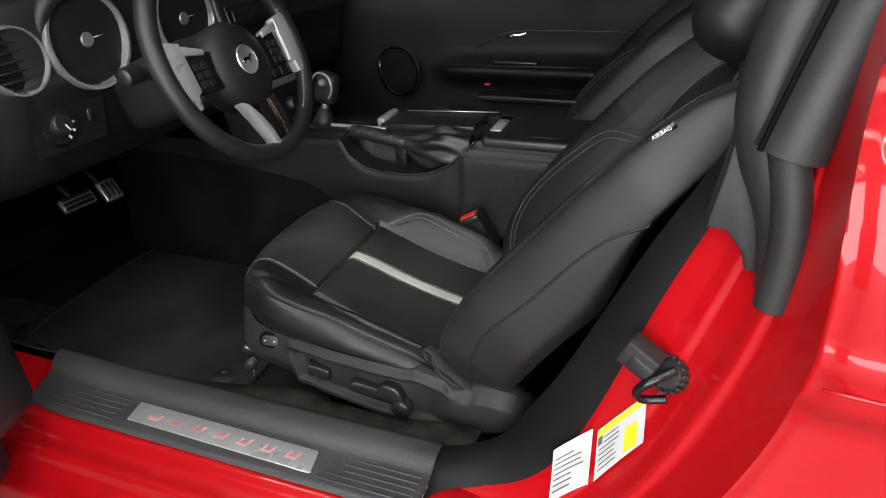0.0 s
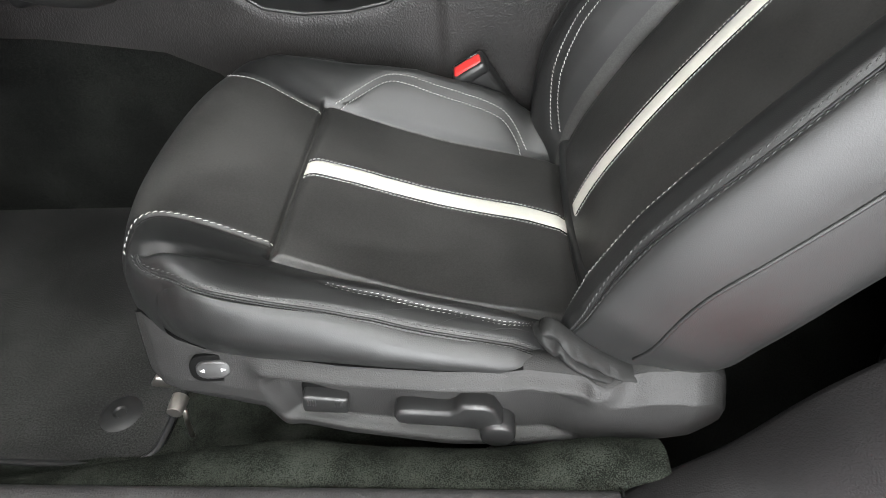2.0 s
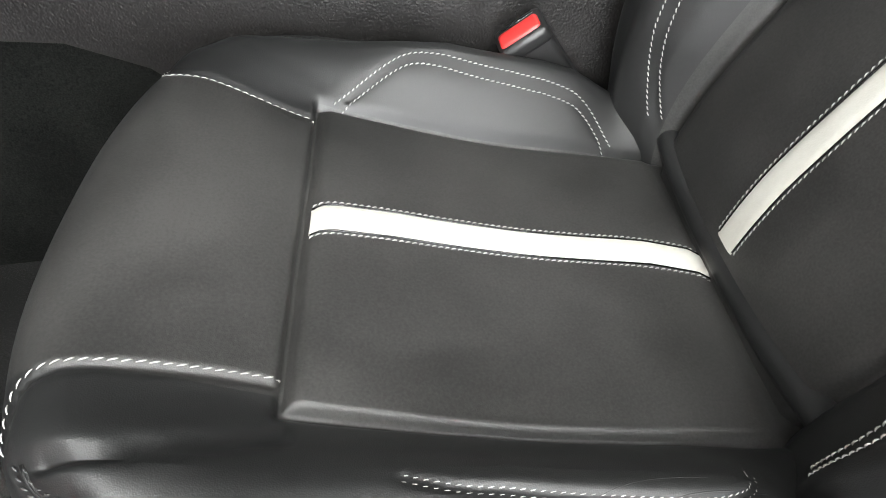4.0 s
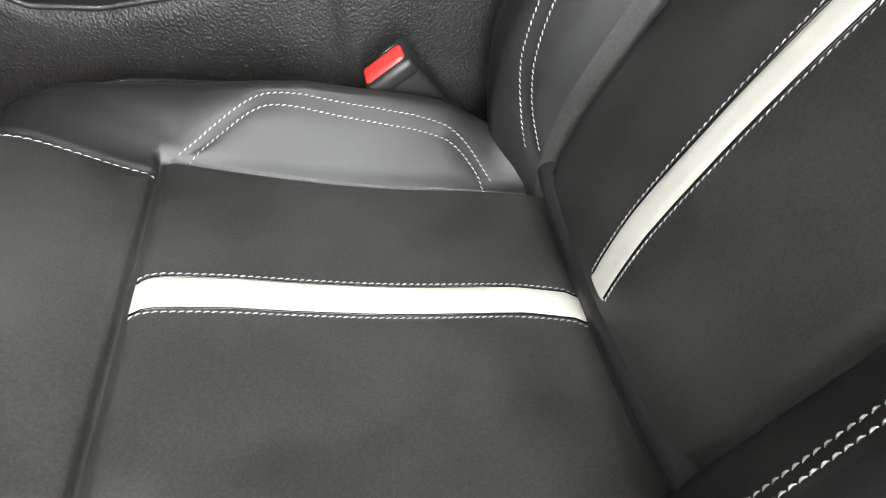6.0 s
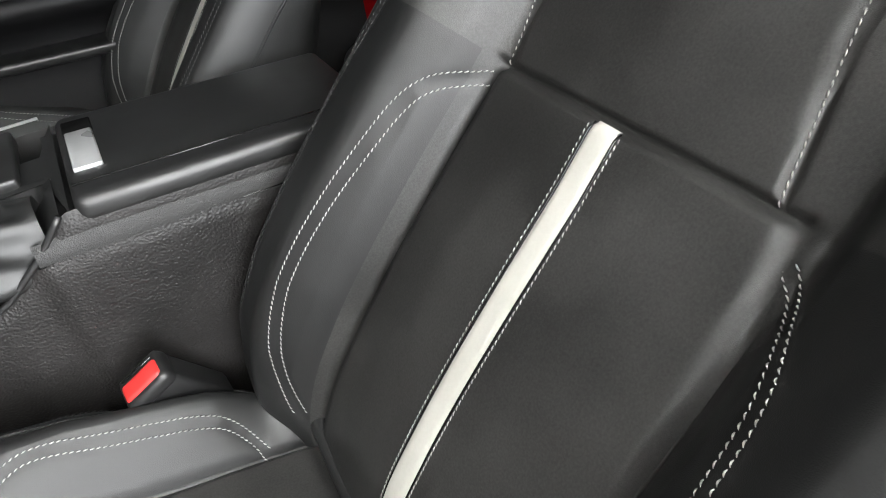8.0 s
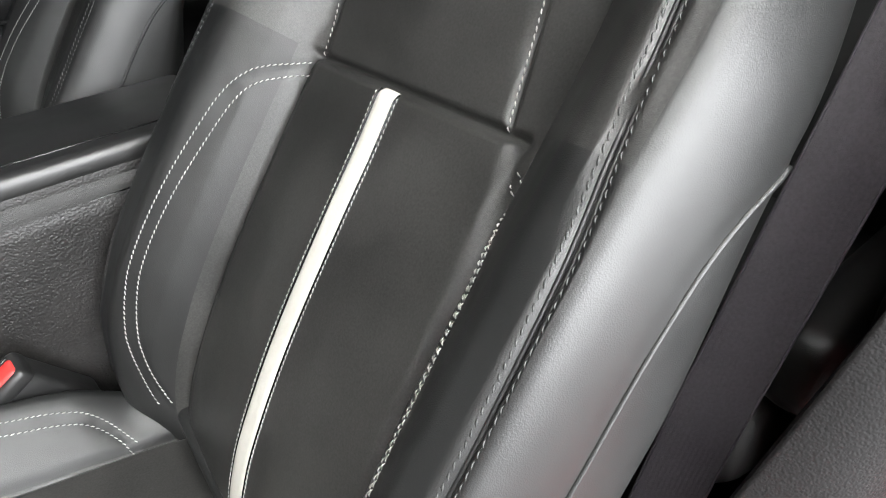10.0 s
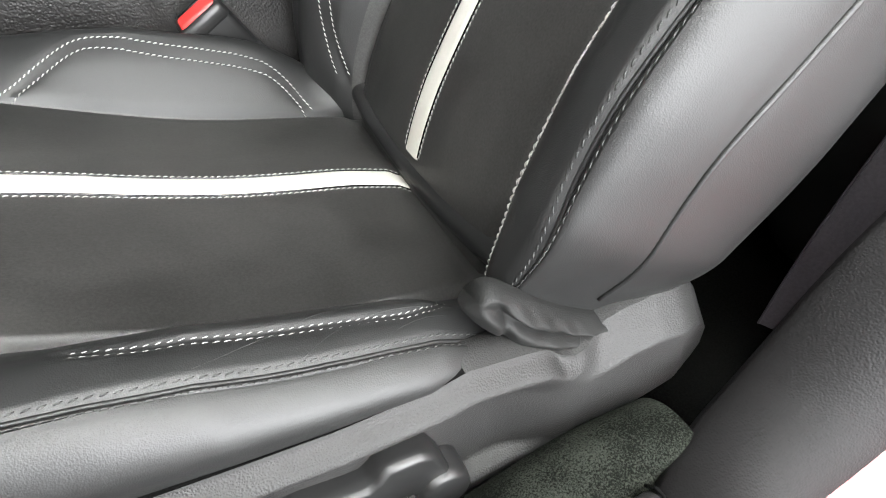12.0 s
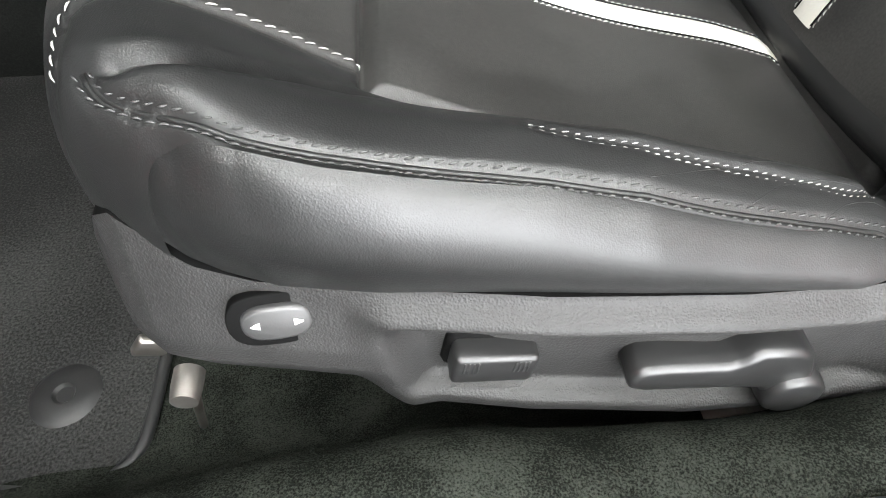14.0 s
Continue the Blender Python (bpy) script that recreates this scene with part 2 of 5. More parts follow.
def lathe(name, profile, m, mat, parent=None, label="", sides=40):
    """A turned solid: profile of (radius, height) about the local z of m."""
    verts, faces = [], []
    for r, h in profile:
        for k in range(sides):
            g = 2 * math.pi * k / sides
            verts.append(m @ Vector((r * math.cos(g), r * math.sin(g), h)))
    for i in range(len(profile) - 1):
        for k in range(sides):
            k2 = (k + 1) % sides
            faces.append((i * sides + k, i * sides + k2, (i + 1) * sides + k2, (i + 1) * sides + k))
    for i in (0, len(profile) - 1):
        if profile[i][0] > 1e-5:
            faces.append(tuple(range(i * sides, (i + 1) * sides)))
    ob = mesh_of(name, verts, faces, mat, parent, label)
    return sharp(ob, 45)


def stitch_row(name, pts, normals, mat, parent, length=0.0050, gap=0.0022, radius=0.00075, slant=0.0, lift=0.0003, label=""):
    """A row of single thread stitches that lie along a path, joined into one mesh."""
    a, nrm = np.array([tuple(p) for p in pts]), np.array([tuple(q) for q in normals])
    d = np.r_[0, np.cumsum(np.linalg.norm(np.diff(a, axis=0), axis=1))]
    verts, faces = [], []
    at = 0.0
    while at + length < d[-1]:
        s = np.linspace(at, at + length, 4)
        c = np.stack([np.interp(s, d, a[:, k]) for k in range(3)], 1)
        q = Vector([np.interp(at + length / 2, d, nrm[:, k]) for k in range(3)]).normalized()
        along = Vector(c[3] - c[0]).normalized()
        side = q.cross(along)
        base = len(verts)
        for i, (w, h) in enumerate(((0.45, -0.5), (1.0, 0.55), (1.0, 0.55), (0.45, -0.5))):
            o = Vector(c[i]) + q * (lift + radius * h) + side * slant * (i / 3 - 0.5)
            for k in range(5):
                g = 2 * math.pi * k / 5
                verts.append(o + (side * math.cos(g) + q * math.sin(g)) * radius * w)
        for i in range(3):
            for k in range(5):
                faces.append((base + i * 5 + k, base + i * 5 + (k + 1) % 5, base + i * 5 + 5 + (k + 1) % 5, base + i * 5 + 5 + k))
        faces += [tuple(base + k for k in range(5))[::-1], tuple(base + 15 + k for k in range(5))]
        at += length + gap
    return mesh_of(name, verts, faces, mat, parent, label, kind="stuff")


def step(a, b, v):
    q = np.clip((v - a) / (b - a), 0, 1)
    return q * q * (3 - 2 * q)


# ---- the driver's seat: shape functions ----
SEAT_Y = 0.556


class Profile:
    """A soft curve in the x-z plane, walked by length; zero lies at the point nearest to start."""

    def __init__(self, pts, start, up):
        a = np.array([tuple(p) for p in smooth_path([(x, 0, z) for x, z in pts], 4)])[:, [0, 2]]
        d = np.r_[0, np.cumsum(np.linalg.norm(np.diff(a, axis=0), axis=1))]
        k = np.linspace(0, d[-1], 400)
        self.p = np.stack([np.interp(k, d, a[:, 0]), np.interp(k, d, a[:, 1])], 1)
        self.t = k - k[np.argmin(np.hypot(*(self.p - start).T))]
        tan = np.gradient(self.p, axis=0)
        tan /= np.linalg.norm(tan, axis=1)[:, None]
        self.n = np.stack([-tan[:, 1], tan[:, 0]], 1) * up
        self.lo, self.hi = self.t[0], self.t[-1]

    def at(self, t):
        return [np.interp(t, self.t, self.p[:, k]) for k in (0, 1)], [np.interp(t, self.t, self.n[:, k]) for k in (0, 1)]

    def t_of_x(self, x):
        """Length at which the rising or falling x is reached, counted from the zero point."""
        return float(np.interp(x, *zip(*sorted(zip(self.p[:, 0], self.t)))))


CUSHION = Profile([(-0.13, 0.375), (-0.146, 0.43), (-0.149, 0.48), (-0.143, 0.52), (-0.124, 0.545), (-0.092, 0.547), (-0.05, 0.529), (0, 0.498), (0.05, 0.476), (0.09, 0.459), (0.136, 0.442), (0.184, 0.429), (0.231, 0.419), (0.281, 0.405), (0.335, 0.393)], (0, 0.5), 1)
BACK_AT, BACK_UP, BACK_OUT = np.array((0.295, 0.44)), np.array((0.573, 0.819)), np.array((-0.819, 0.573))
BACK = Profile([tuple(BACK_AT + BACK_UP * s + BACK_OUT * h) for s, h in ((-0.07, -0.045), (-0.035, -0.016), (0, 0.0), (0.06, 0.010), (0.15, 0.014), (0.25, 0.009), (0.355, 0.0), (0.45, -0.004), (0.52, -0.014), (0.562, -0.038), (0.575, -0.065), (0.57, -0.10))], tuple(BACK_AT), 1)


RASTER, LEFT, WIDE, TALL = 0.001, 0.40, 800, 1100
SEAMS_C, SEAMS_B = np.zeros((TALL, WIDE)), np.zeros((TALL, WIDE))


def add_seams(depths, rows):
    """Press seam grooves into a map of depths over (length, distance)."""
    for path, deep, wide in rows:
        for a, b in zip(path[:-1], path[1:]):
            mid = (a + b) / 2
            i0, j0 = int((mid[0] + LEFT) / RASTER), int((mid[1] + LEFT) / RASTER)
            k = int(2.6 * wide / RASTER) + 3
            i = np.arange(max(i0 - k, 0), min(i0 + k, TALL))
            j = np.arange(max(j0 - k, 0), min(j0 + k, WIDE))
            p = np.stack(np.meshgrid(i * RASTER - LEFT, j * RASTER - LEFT, indexing="ij"), -1) - a
            ab = b - a
            q = np.clip((p @ ab) / max(ab @ ab, 1e-12), 0, 1)
            e = ((p - q[..., None] * ab) ** 2).sum(-1)
            part_of = depths[i[0] : i[-1] + 1, j[0] : j[-1] + 1]
            np.maximum(part_of, deep * np.exp(-e / (wide * wide)), out=part_of)


def groove(depths, t, d):
    x, y = (t + LEFT) / RASTER, (d + LEFT) / RASTER
    i, j = min(max(int(x), 0), TALL - 2), min(max(int(y), 0), WIDE - 2)
    u, v = x - i, y - j
    return float((depths[i, j] * (1 - u) + depths[i + 1, j] * u) * (1 - v) + (depths[i, j + 1] * (1 - u) + depths[i + 1, j + 1] * u) * v)


RISE_X = (-0.15, -0.11, -0.06, 0.0, 0.05, 0.086, 0.145, 0.175, 0.205, 0.23, 0.26, 0.33)
RISE_H = (0, 0.0005, 0.009, 0.027, 0.042, 0.050, 0.052, 0.051, 0.047, 0.036, 0.024, 0.013)
EDGE_D = 0.2155


def cushion_h(t, d):
    """Rise over the profile and true distance from the middle, for the spread coordinate d."""
    x = CUSHION.at(t)[0][0]
    rise = float(np.interp(x, RISE_X, RISE_H)) * (1 if d < 0 else 1.18) if t > -0.16 else 0.0
    a = abs(d)
    puff = 0.004 * math.cos(min(a, 0.135) / 0.135 * math.pi / 2) if t > 0 else 0.003 * math.cos(min(a, 0.13) / 0.13 * math.pi / 2)
    h = rise * step(0.126, 0.186, a) * (1 - (0.08 if d < 0 else 0.30 + 0.32 * step(0.10, 0.18, x)) * step(0.186, 0.216, a)) + puff * step(0, 0.02, abs(t))
    if t > 0:
        h += 0.0040 * step(0, 0.011, t) * step(0.139, 0.129, a) * step(0.298, 0.284, t)
    # the front corner turns back round to the side
    turn = max(a - 0.158, 0) / (EDGE_D - 0.158)
    nose = step(0.0, 0.135, -t)
    g = turn * 0.97
    h -= 0.050 * (1 - math.cos(g)) * nose
    w = a if a < 0.18 else 0.18 + (a - 0.18) * 0.9
    w += (min(a, 0.158) + 0.048 * math.sin(g) - w) * nose
    w = min(w, 0.140) + max(w - 0.140, 0) * (1 - 0.62 * step(0.238, 0.272, x))
    return h - groove(SEAMS_C, t, d), math.copysign(w, d)


def cushion_at(t, d, lift=0.0):
    (x, z), (nx, nz) = CUSHION.at(t)
    h, w = cushion_h(t, d)
    x += 0.044 * min(abs(w) / 0.196, 1.15) ** 3 * step(0.02, 0.13, -t)
    return Vector((x + nx * (h + lift), SEAT_Y + w, z + nz * (h + lift)))


# lower line of the cushion's side: x, distance from the middle, height
HEM = ((-0.081, 0.1980, 0.481), (-0.074, 0.1988, 0.471), (-0.062, 0.2010, 0.463), (-0.04, 0.2065, 0.4575), (0.0, 0.2125, 0.456), (0.05, 0.2165, 0.456), (0.1, 0.2200, 0.454), (0.15, 0.2235, 0.452), (0.2, 0.2250, 0.450), (0.24, 0.2150, 0.436), (0.28, 0.1950, 0.415), (0.33, 0.1750, 0.395))
HEM_FROM = float(np.interp(0.482, CUSHION.p[:120, 1], CUSHION.t[:120]))


def cushion_side(sign, t, k):
    """Padded side between the edge seam and the hem that rests on the shield."""
    top = cushion_at(t, sign * EDGE_D)
    u = (t - HEM_FROM) / (CUSHION.hi - HEM_FROM)
    x = -0.081 + (0.33 + 0.081) * min(max(u, 0), 1) ** 1.12
    x += (top.x - x) * (0.65 + 0.35 * step(0.10, 0.5, u))
    hem = Vector((x, SEAT_Y + sign * float(np.interp(x, [p[0] for p in HEM], [p[1] for p in HEM])), float(np.interp(x, [p[0] for p in HEM], [p[2] for p in HEM]))))
    tall = (top - hem).length
    p = top.lerp(hem, k)
    return p + Vector((0, sign * 0.30 * min(tall, 0.046) * math.sin(math.pi * k**0.82) ** 0.9 * step(-0.02, 0.22, u), 0))


FLANK = np.array([(0, 0.222, 1.0, 0), (0.08, 0.2285, 0.97, -0.001), (0.25, 0.2365, 0.75, -0.001), (0.5, 0.2445, 0.35, -0.003), (0.75, 0.2490, 0, -0.023), (0.92, 0.2485, 0, -0.046), (1, 0.234, 0, -0.062)])
FLANK = np.array([tuple(p) for p in smooth_path(FLANK, 3)])


def back_h(s, d):
    rise = np.interp(s, [-0.07, -0.02, 0.02, 0.06, 0.12, 0.25, 0.35, 0.42, 0.5, 0.55, 0.62], [0.028, 0.040, 0.055, 0.066, 0.071, 0.068, 0.066, 0.060, 0.048, 0.034, 0.02])
    a = abs(d)
    narrow = 1 - 0.10 * step(0.40, 0.56, s) - 0.12 * step(0.54, 0.62, s) - 0.05 * step(0.05, -0.06, s)
    puff = 0.005 * math.cos(min(a, 0.135) / 0.135 * math.pi / 2) * (1 if s < 0.355 else 0.6)
    h = rise * (0.3 * step(0.128, 0.153, a) + 0.7 * (step(0.130, 0.182, a) if d > 0 else step(0.130, 0.200, a))) * (1 - 0.03 * step(0.212, 0.222, a)) + puff
    h += 0.0042 * step(0.355, 0.344, s) * step(0.132, 0.121, a)
    w = a
    if a > 0.222:
        q = (a - 0.222) / 0.14
        w = np.interp(q, FLANK[:, 0], FLANK[:, 1])
        w = 0.222 + (w - 0.222) * (0.40 + 0.60 * step(-0.01, 0.15, s))
        h = rise * 0.97 * np.interp(q, FLANK[:, 0], FLANK[:, 2]) + np.interp(q, FLANK[:, 0], FLANK[:, 3]) * (1 - 0.75 * step(0.24, 0.40, s))
    w -= 0.020 * step(0.07, 0.0, s) * step(0.17, 0.222, a)
    return h - groove(SEAMS_B, s, d), math.copysign(w * narrow, d)


def back_at(s, d, lift=0.0):
    (x, z), (nx, nz) = BACK.at(s)
    h, w = back_h(s, d)
    return Vector((x + nx * (h + lift), SEAT_Y + w, z + nz * (h + lift)))


def normal_at(f, t, d):
    e = 0.003
    n = (f(t + e, d) - f(t - e, d)).cross(f(t, d + e) - f(t, d - e)).normalized()
    return n


def flat_path(pts, rounds=3, stride=0.003):
    return even(smooth_path([(a, b, 0) for a, b in pts], rounds), stride)[:, :2]


def mirrored(pts):
    return [(t, -d) for t, d in pts]


# seam lines of the cushion, as (length from the insert's front edge, distance from the middle)
C_FRONT = [(0, -0.137), (0, 0.137)]
C_SIDE = [(0.0, 0.136), (0.1, 0.138), (0.2, 0.138), (0.33, 0.138)]
C_NOSE = [(-0.27, 0.172), (-0.17, 0.170), (-0.150, 0.163), (-0.141, 0.152), (-0.134, 0.136), (-0.118, 0.128), (-0.092, 0.1265), (-0.056, 0.123), (-0.02, 0.120), (0.0, 0.120)]
C_CREASE = [(0.0, 0.154), (-0.02, 0.160), (-0.05, 0.166), (-0.08, 0.173), (-0.126, 0.177)]
C_OUTER = [(0.33, 0.192), (0.27, 0.203), (0.235, 0.209), (0.17, 0.2145), (0.10, 0.2145), (0.04, 0.210), (-0.02, 0.2075), (-0.045, 0.2085), (-0.07, 0.2080), (-0.102, 0.205), (-0.128, 0.196), (-0.138, 0.186), (-0.136, 0.172)]
C_BOL = [(0.013, 0.138), (0.034, 0.156), (0.056, 0.170), (0.072, 0.174), (0.1, 0.1715), (0.16, 0.169), (0.215, 0.1665), (0.237, 0.159), (0.257, 0.139)]
C_BOL_OUT = [(0.05, -0.181), (0.064, -0.185), (0.08, -0.188), (0.12, -0.190), (0.18, -0.192), (0.21, -0.191), (0.232, -0.183), (0.242, -0.165)]
for pts, deep, wide in ((C_FRONT, 0.0065, 0.0030), (C_SIDE, 0.007, 0.0040), (mirrored(C_SIDE), 0.007, 0.0040), (C_NOSE, 0.0028, 0.003), (mirrored(C_NOSE), 0.0028, 0.003), (C_CREASE, 0.0012, 0.005), (mirrored(C_CREASE), 0.005, 0.004), (C_OUTER, 0.0042, 0.0036), (mirrored(C_OUTER), 0.0042, 0.0036), (C_BOL, 0.0026, 0.0030), (C_BOL_OUT, 0.0026, 0.0030)):
    add_seams(SEAMS_C, [(flat_path(pts), deep, wide)])

# seam lines of the backrest, as (height along it, distance from the middle)
B_TOP = [(0.355, -0.114), (0.355, 0.130)]
B_SIDE = [(-0.06, 0.134), (0.02, 0.134), (0.1, 0.133), (0.2, 0.130), (0.30, 0.131), (0.355, 0.130)]
B_SIDE_OUT = [(-0.06, -0.134), (0.02, -0.134), (0.1, -0.133), (0.2, -0.130), (0.29, -0.126), (0.355, -0.116)]
B_UPPER = [(0.357, 0.124), (0.41, 0.133), (0.48, 0.136), (0.54, 0.13), (0.60, 0.12)]
B_UPPER_OUT = [(0.357, -0.101), (0.391, -0.093), (0.444, -0.082), (0.50, -0.076), (0.60, -0.07)]
B_BOL = [(0.344, 0.131), (0.330, 0.142), (0.313, 0.152), (0.290, 0.158), (0.25, 0.162), (0.20, 0.1665), (0.14, 0.169), (0.09, 0.1665), (0.05, 0.160), (0.02, 0.151), (0.0, 0.145)]
B_BOL_OUT = [(0.335, -0.122), (0.318, -0.138), (0.303, -0.149), (0.285, -0.158), (0.26, -0.164), (0.2, -0.169), (0.15, -0.173), (0.09, -0.179), (0.04, -0.182), (0.0, -0.180)]
B_OUTER = [(-0.045, 0.224), (0.02, 0.2275), (0.05, 0.224), (0.08, 0.218), (0.12, 0.218), (0.2, 0.2225), (0.267, 0.2205), (0.315, 0.218), (0.36, 0.2125), (0.39, 0.208), (0.435, 0.204), (0.48, 0.202), (0.52, 0.195), (0.55, 0.18), (0.565, 0.13)]
B_PIPE = [(0.02, 0.308), (0.05, 0.300), (0.085, 0.292), (0.12, 0.288), (0.17, 0.294), (0.22, 0.297), (0.27, 0.2965), (0.306, 0.299), (0.335, 0.303), (0.357, 0.311), (0.375, 0.323), (0.39, 0.342)]
for pts, deep, wide in ((B_TOP, 0.0065, 0.0030), (B_SIDE, 0.007, 0.0040), (B_SIDE_OUT, 0.007, 0.0040), (B_UPPER, 0.004, 0.0035), (B_UPPER_OUT, 0.004, 0.0035), (B_BOL, 0.0026, 0.0030), (B_BOL_OUT, 0.0026, 0.0030), (B_OUTER, 0.0042, 0.0036), (mirrored(B_OUTER), 0.0042, 0.0036), (B_PIPE, 0.003, 0.003), (mirrored(B_PIPE), 0.003, 0.003)):
    add_seams(SEAMS_B, [(flat_path(pts), deep, wide)])


def panels(us, vs, f, sort, mat, parent, labels, others={}):
    """One smooth skin f(u, v), cut into panel meshes by sort(u, v)."""
    w = len(vs)
    pts = np.array([tuple(f(u, v)) for u in us for v in vs]).reshape(len(us), w, 3)
    du, dv = np.gradient(pts, axis=0), np.gradient(pts, axis=1)
    nrm = np.cross(du, dv)
    nrm /= np.maximum(np.linalg.norm(nrm, axis=2), 1e-9)[..., None]
    kinds = {}
    for i in range(len(us) - 1):
        for j in range(w - 1):
            kinds.setdefault(sort((us[i] + us[i + 1]) / 2, (vs[j] + vs[j + 1]) / 2), []).append((i, j))
    for kind, cells in kinds.items():
        index, verts, normals, faces = {}, [], [], []
        for i, j in cells:
            q = []
            for c in ((i, j), (i + 1, j), (i + 1, j + 1), (i, j + 1)):
                if c not in index:
                    index[c] = len(verts)
                    verts.append(pts[c])
                    normals.append(nrm[c])
                q.append(index[c])
            faces.append(tuple(q))
        ob = mesh_of(kind, verts, faces, others.get(kind, mat), parent, labels.get(kind, ""))
        ob.data.normals_split_custom_set_from_vertices([tuple(q) for q in normals])


def spread(edges, fine, coarse):
    """Grid lines from the first edge to the last: fine near the inner edges."""
    out = [edges[0]]
    while out[-1] < edges[-1] - 1e-6:
        near = min(abs(out[-1] - e) for e in edges[1:-1])
        out.append(min(edges[-1], out[-1] + (fine if near < 0.010 else coarse)))
    return np.array(out)


def sort_cushion(t, d):
    side = "bolster" if d < 0 else "inner_bolster"
    if t > 0:
        return "seat_insert" if abs(d) < 0.14 else side
    return "front_panel" if abs(d) < 0.126 else side


def sort_back(s, d):
    if abs(d) > 0.222:
        return "side_panel" if d < 0 else "inner_side_panel"
    if s > 0.356:
        return "shoulder_panel"
    return "back_insert" if abs(d) < 0.14 else ("back_bolster" if d < 0 else "inner_back_bolster")


def lay_row(name, pts, f, mat, parent, offsets=(0.0,), **more):
    """Stitch rows beside a seam, laid on the surface f."""
    p = flat_path(pts, 3, 0.002)
    tan = np.gradient(p, axis=0)
    tan /= np.linalg.norm(tan, axis=1)[:, None]
    for o in offsets:
        q = p + np.stack([-tan[:, 1], tan[:, 0]], 1) * o
        where = [f(t, d) for t, d in q]
        nrm = [normal_at(f, t, d) for t, d in q]
        nrm = [n if n.dot(OUTWARD) > 0 else -n for n in nrm]
        stitch_row(name, where, nrm, mat, parent, **more)


def stripe_mid(f, t):
    """The stripe runs a little askew."""
    if f is cushion_at:
        return float(np.interp(t, [0, 0.03, 0.06, 0.13, 0.20, 0.25, 0.295, 0.313], [0.002, 0.006, 0.009, 0.011, 0.011, 0.010, 0.004, -0.003]))
    return float(np.interp(t, [0, 0.05, 0.2, 0.3, 0.355], [-0.002, 0.002, 0.004, 0.006, 0.010]))


def build_seat(detailed):
    seat = thing("bucket_seat", "black leather bucket seat with cream centre stripe and pale stitching" if detailed else "black leather passenger bucket seat across the console", "car seat", "front seats", at=(0.1, SEAT_Y, 0.29))
    fine, coarse = (0.0018, 0.006) if detailed else (0.005, 0.012)
    us = spread([CUSHION.lo, -0.098, 0.0, CUSHION.hi], fine, coarse)
    vs = spread([-EDGE_D, -0.214, -0.186, -0.138, -0.125, 0.125, 0.138, 0.186, 0.214, EDGE_D], fine, coarse)
    panels(us, vs, cushion_at, sort_cushion, M_LEATHER, seat, {"seat_insert": "smooth black centre panel"}, {"seat_insert": M_INSERT, "front_panel": M_INSERT})
    for sign in (-1, 1):
        panels(np.linspace(HEM_FROM, CUSHION.hi, 150 if detailed else 50), np.linspace(0, 1, 34), lambda t, k: cushion_side(sign, t, k), lambda t, k: "side_skirt" if sign < 0 else "inner_skirt", M_LEATHER, seat, {"side_skirt": "rounded cushion side"})
    us = spread([BACK.lo, 0.02, 0.10, 0.355, BACK.hi], fine, coarse)
    vs = spread([-0.362, -0.262, -0.222, -0.196, -0.140, -0.1, 0.1, 0.140, 0.196, 0.222, 0.262, 0.362], fine, coarse)
    panels(us, vs, back_at, sort_back, M_LEATHER, seat, {"back_insert": "smooth black centre panel", "side_panel": "rounded leather flank with a piped seam"}, {"back_insert": M_INSERT, "shoulder_panel": M_INSERT})

    # the hard shell behind, which closes the backrest
    def shell(s, k):
        a, b = back_at(s, -0.362), back_at(s, 0.362)
        m = a.lerp(b, k)
        (x, z), (nx, nz) = BACK.at(s)
        deep = 0.022 * math.sin(math.pi * k)
        return m - Vector((nx, 0, nz)) * deep

    sheet("back_shell", np.linspace(BACK.lo, BACK.hi, 14), np.linspace(0, 1, 9), shell, M_PLASTIC, seat, "grained plastic backrest shell", flip=True)

    # cream stripes, on the cushion and up the backrest
    for name, f, lo, hi in (("cushion_stripe", cushion_at, 0.0035, 0.316), ("back_stripe", back_at, -0.004, 0.3515)):
        us = np.linspace(lo, hi, 90)
        vs = np.linspace(-1, 1, 9)
        wide = (lambda u: 0.0116) if f is cushion_at else (lambda u: 0.0116 - 0.0018 * step(0, 0.12, u))
        sheet(name, us, vs, lambda u, v: f(u, v * wide(u) + stripe_mid(f, u), 0.0014 - 0.0012 * abs(v) ** 6), M_STRIPE, seat, "cream leather stripe", flip=f is cushion_at)
    global OUTWARD
    for f, lo, hi, out in ((cushion_at, 0.004, 0.312, (0, 0, 1)), (back_at, -0.002, 0.350, (-1, 0, 0.4))):
        OUTWARD = Vector(out)
        for d in (-0.0148, 0.0148) if f is cushion_at else (-0.0134, 0.0134):
            lay_row("stripe_stitching", [(t, d + stripe_mid(f, t)) for t in np.linspace(lo, hi, 14)], f, M_THREAD, seat, length=0.0034, gap=0.0012, radius=0.00048, slant=0.0009)
            tube("stripe_seam", [f(t, d * 0.83 + stripe_mid(f, t), 0.0003) for t in np.linspace(lo, hi, 60)], 0.0008, M_GLOSS, seat, sides=6)
    # pale double rows on the bolsters, single rows beside the front panel and the shoulder panel
    OUTWARD = Vector((-0.2, 0, 1))
    for p, o, r, up in ((C_BOL, 0.0036, 0.00056, 0.0009), (C_BOL_OUT, 0.0018, 0.00027, -0.0001)):
        lay_row("bolster_stitching", p, cushion_at, M_THREAD, seat, (-o, o), length=0.0034, gap=0.0013, radius=r, slant=0.0009, lift=up)
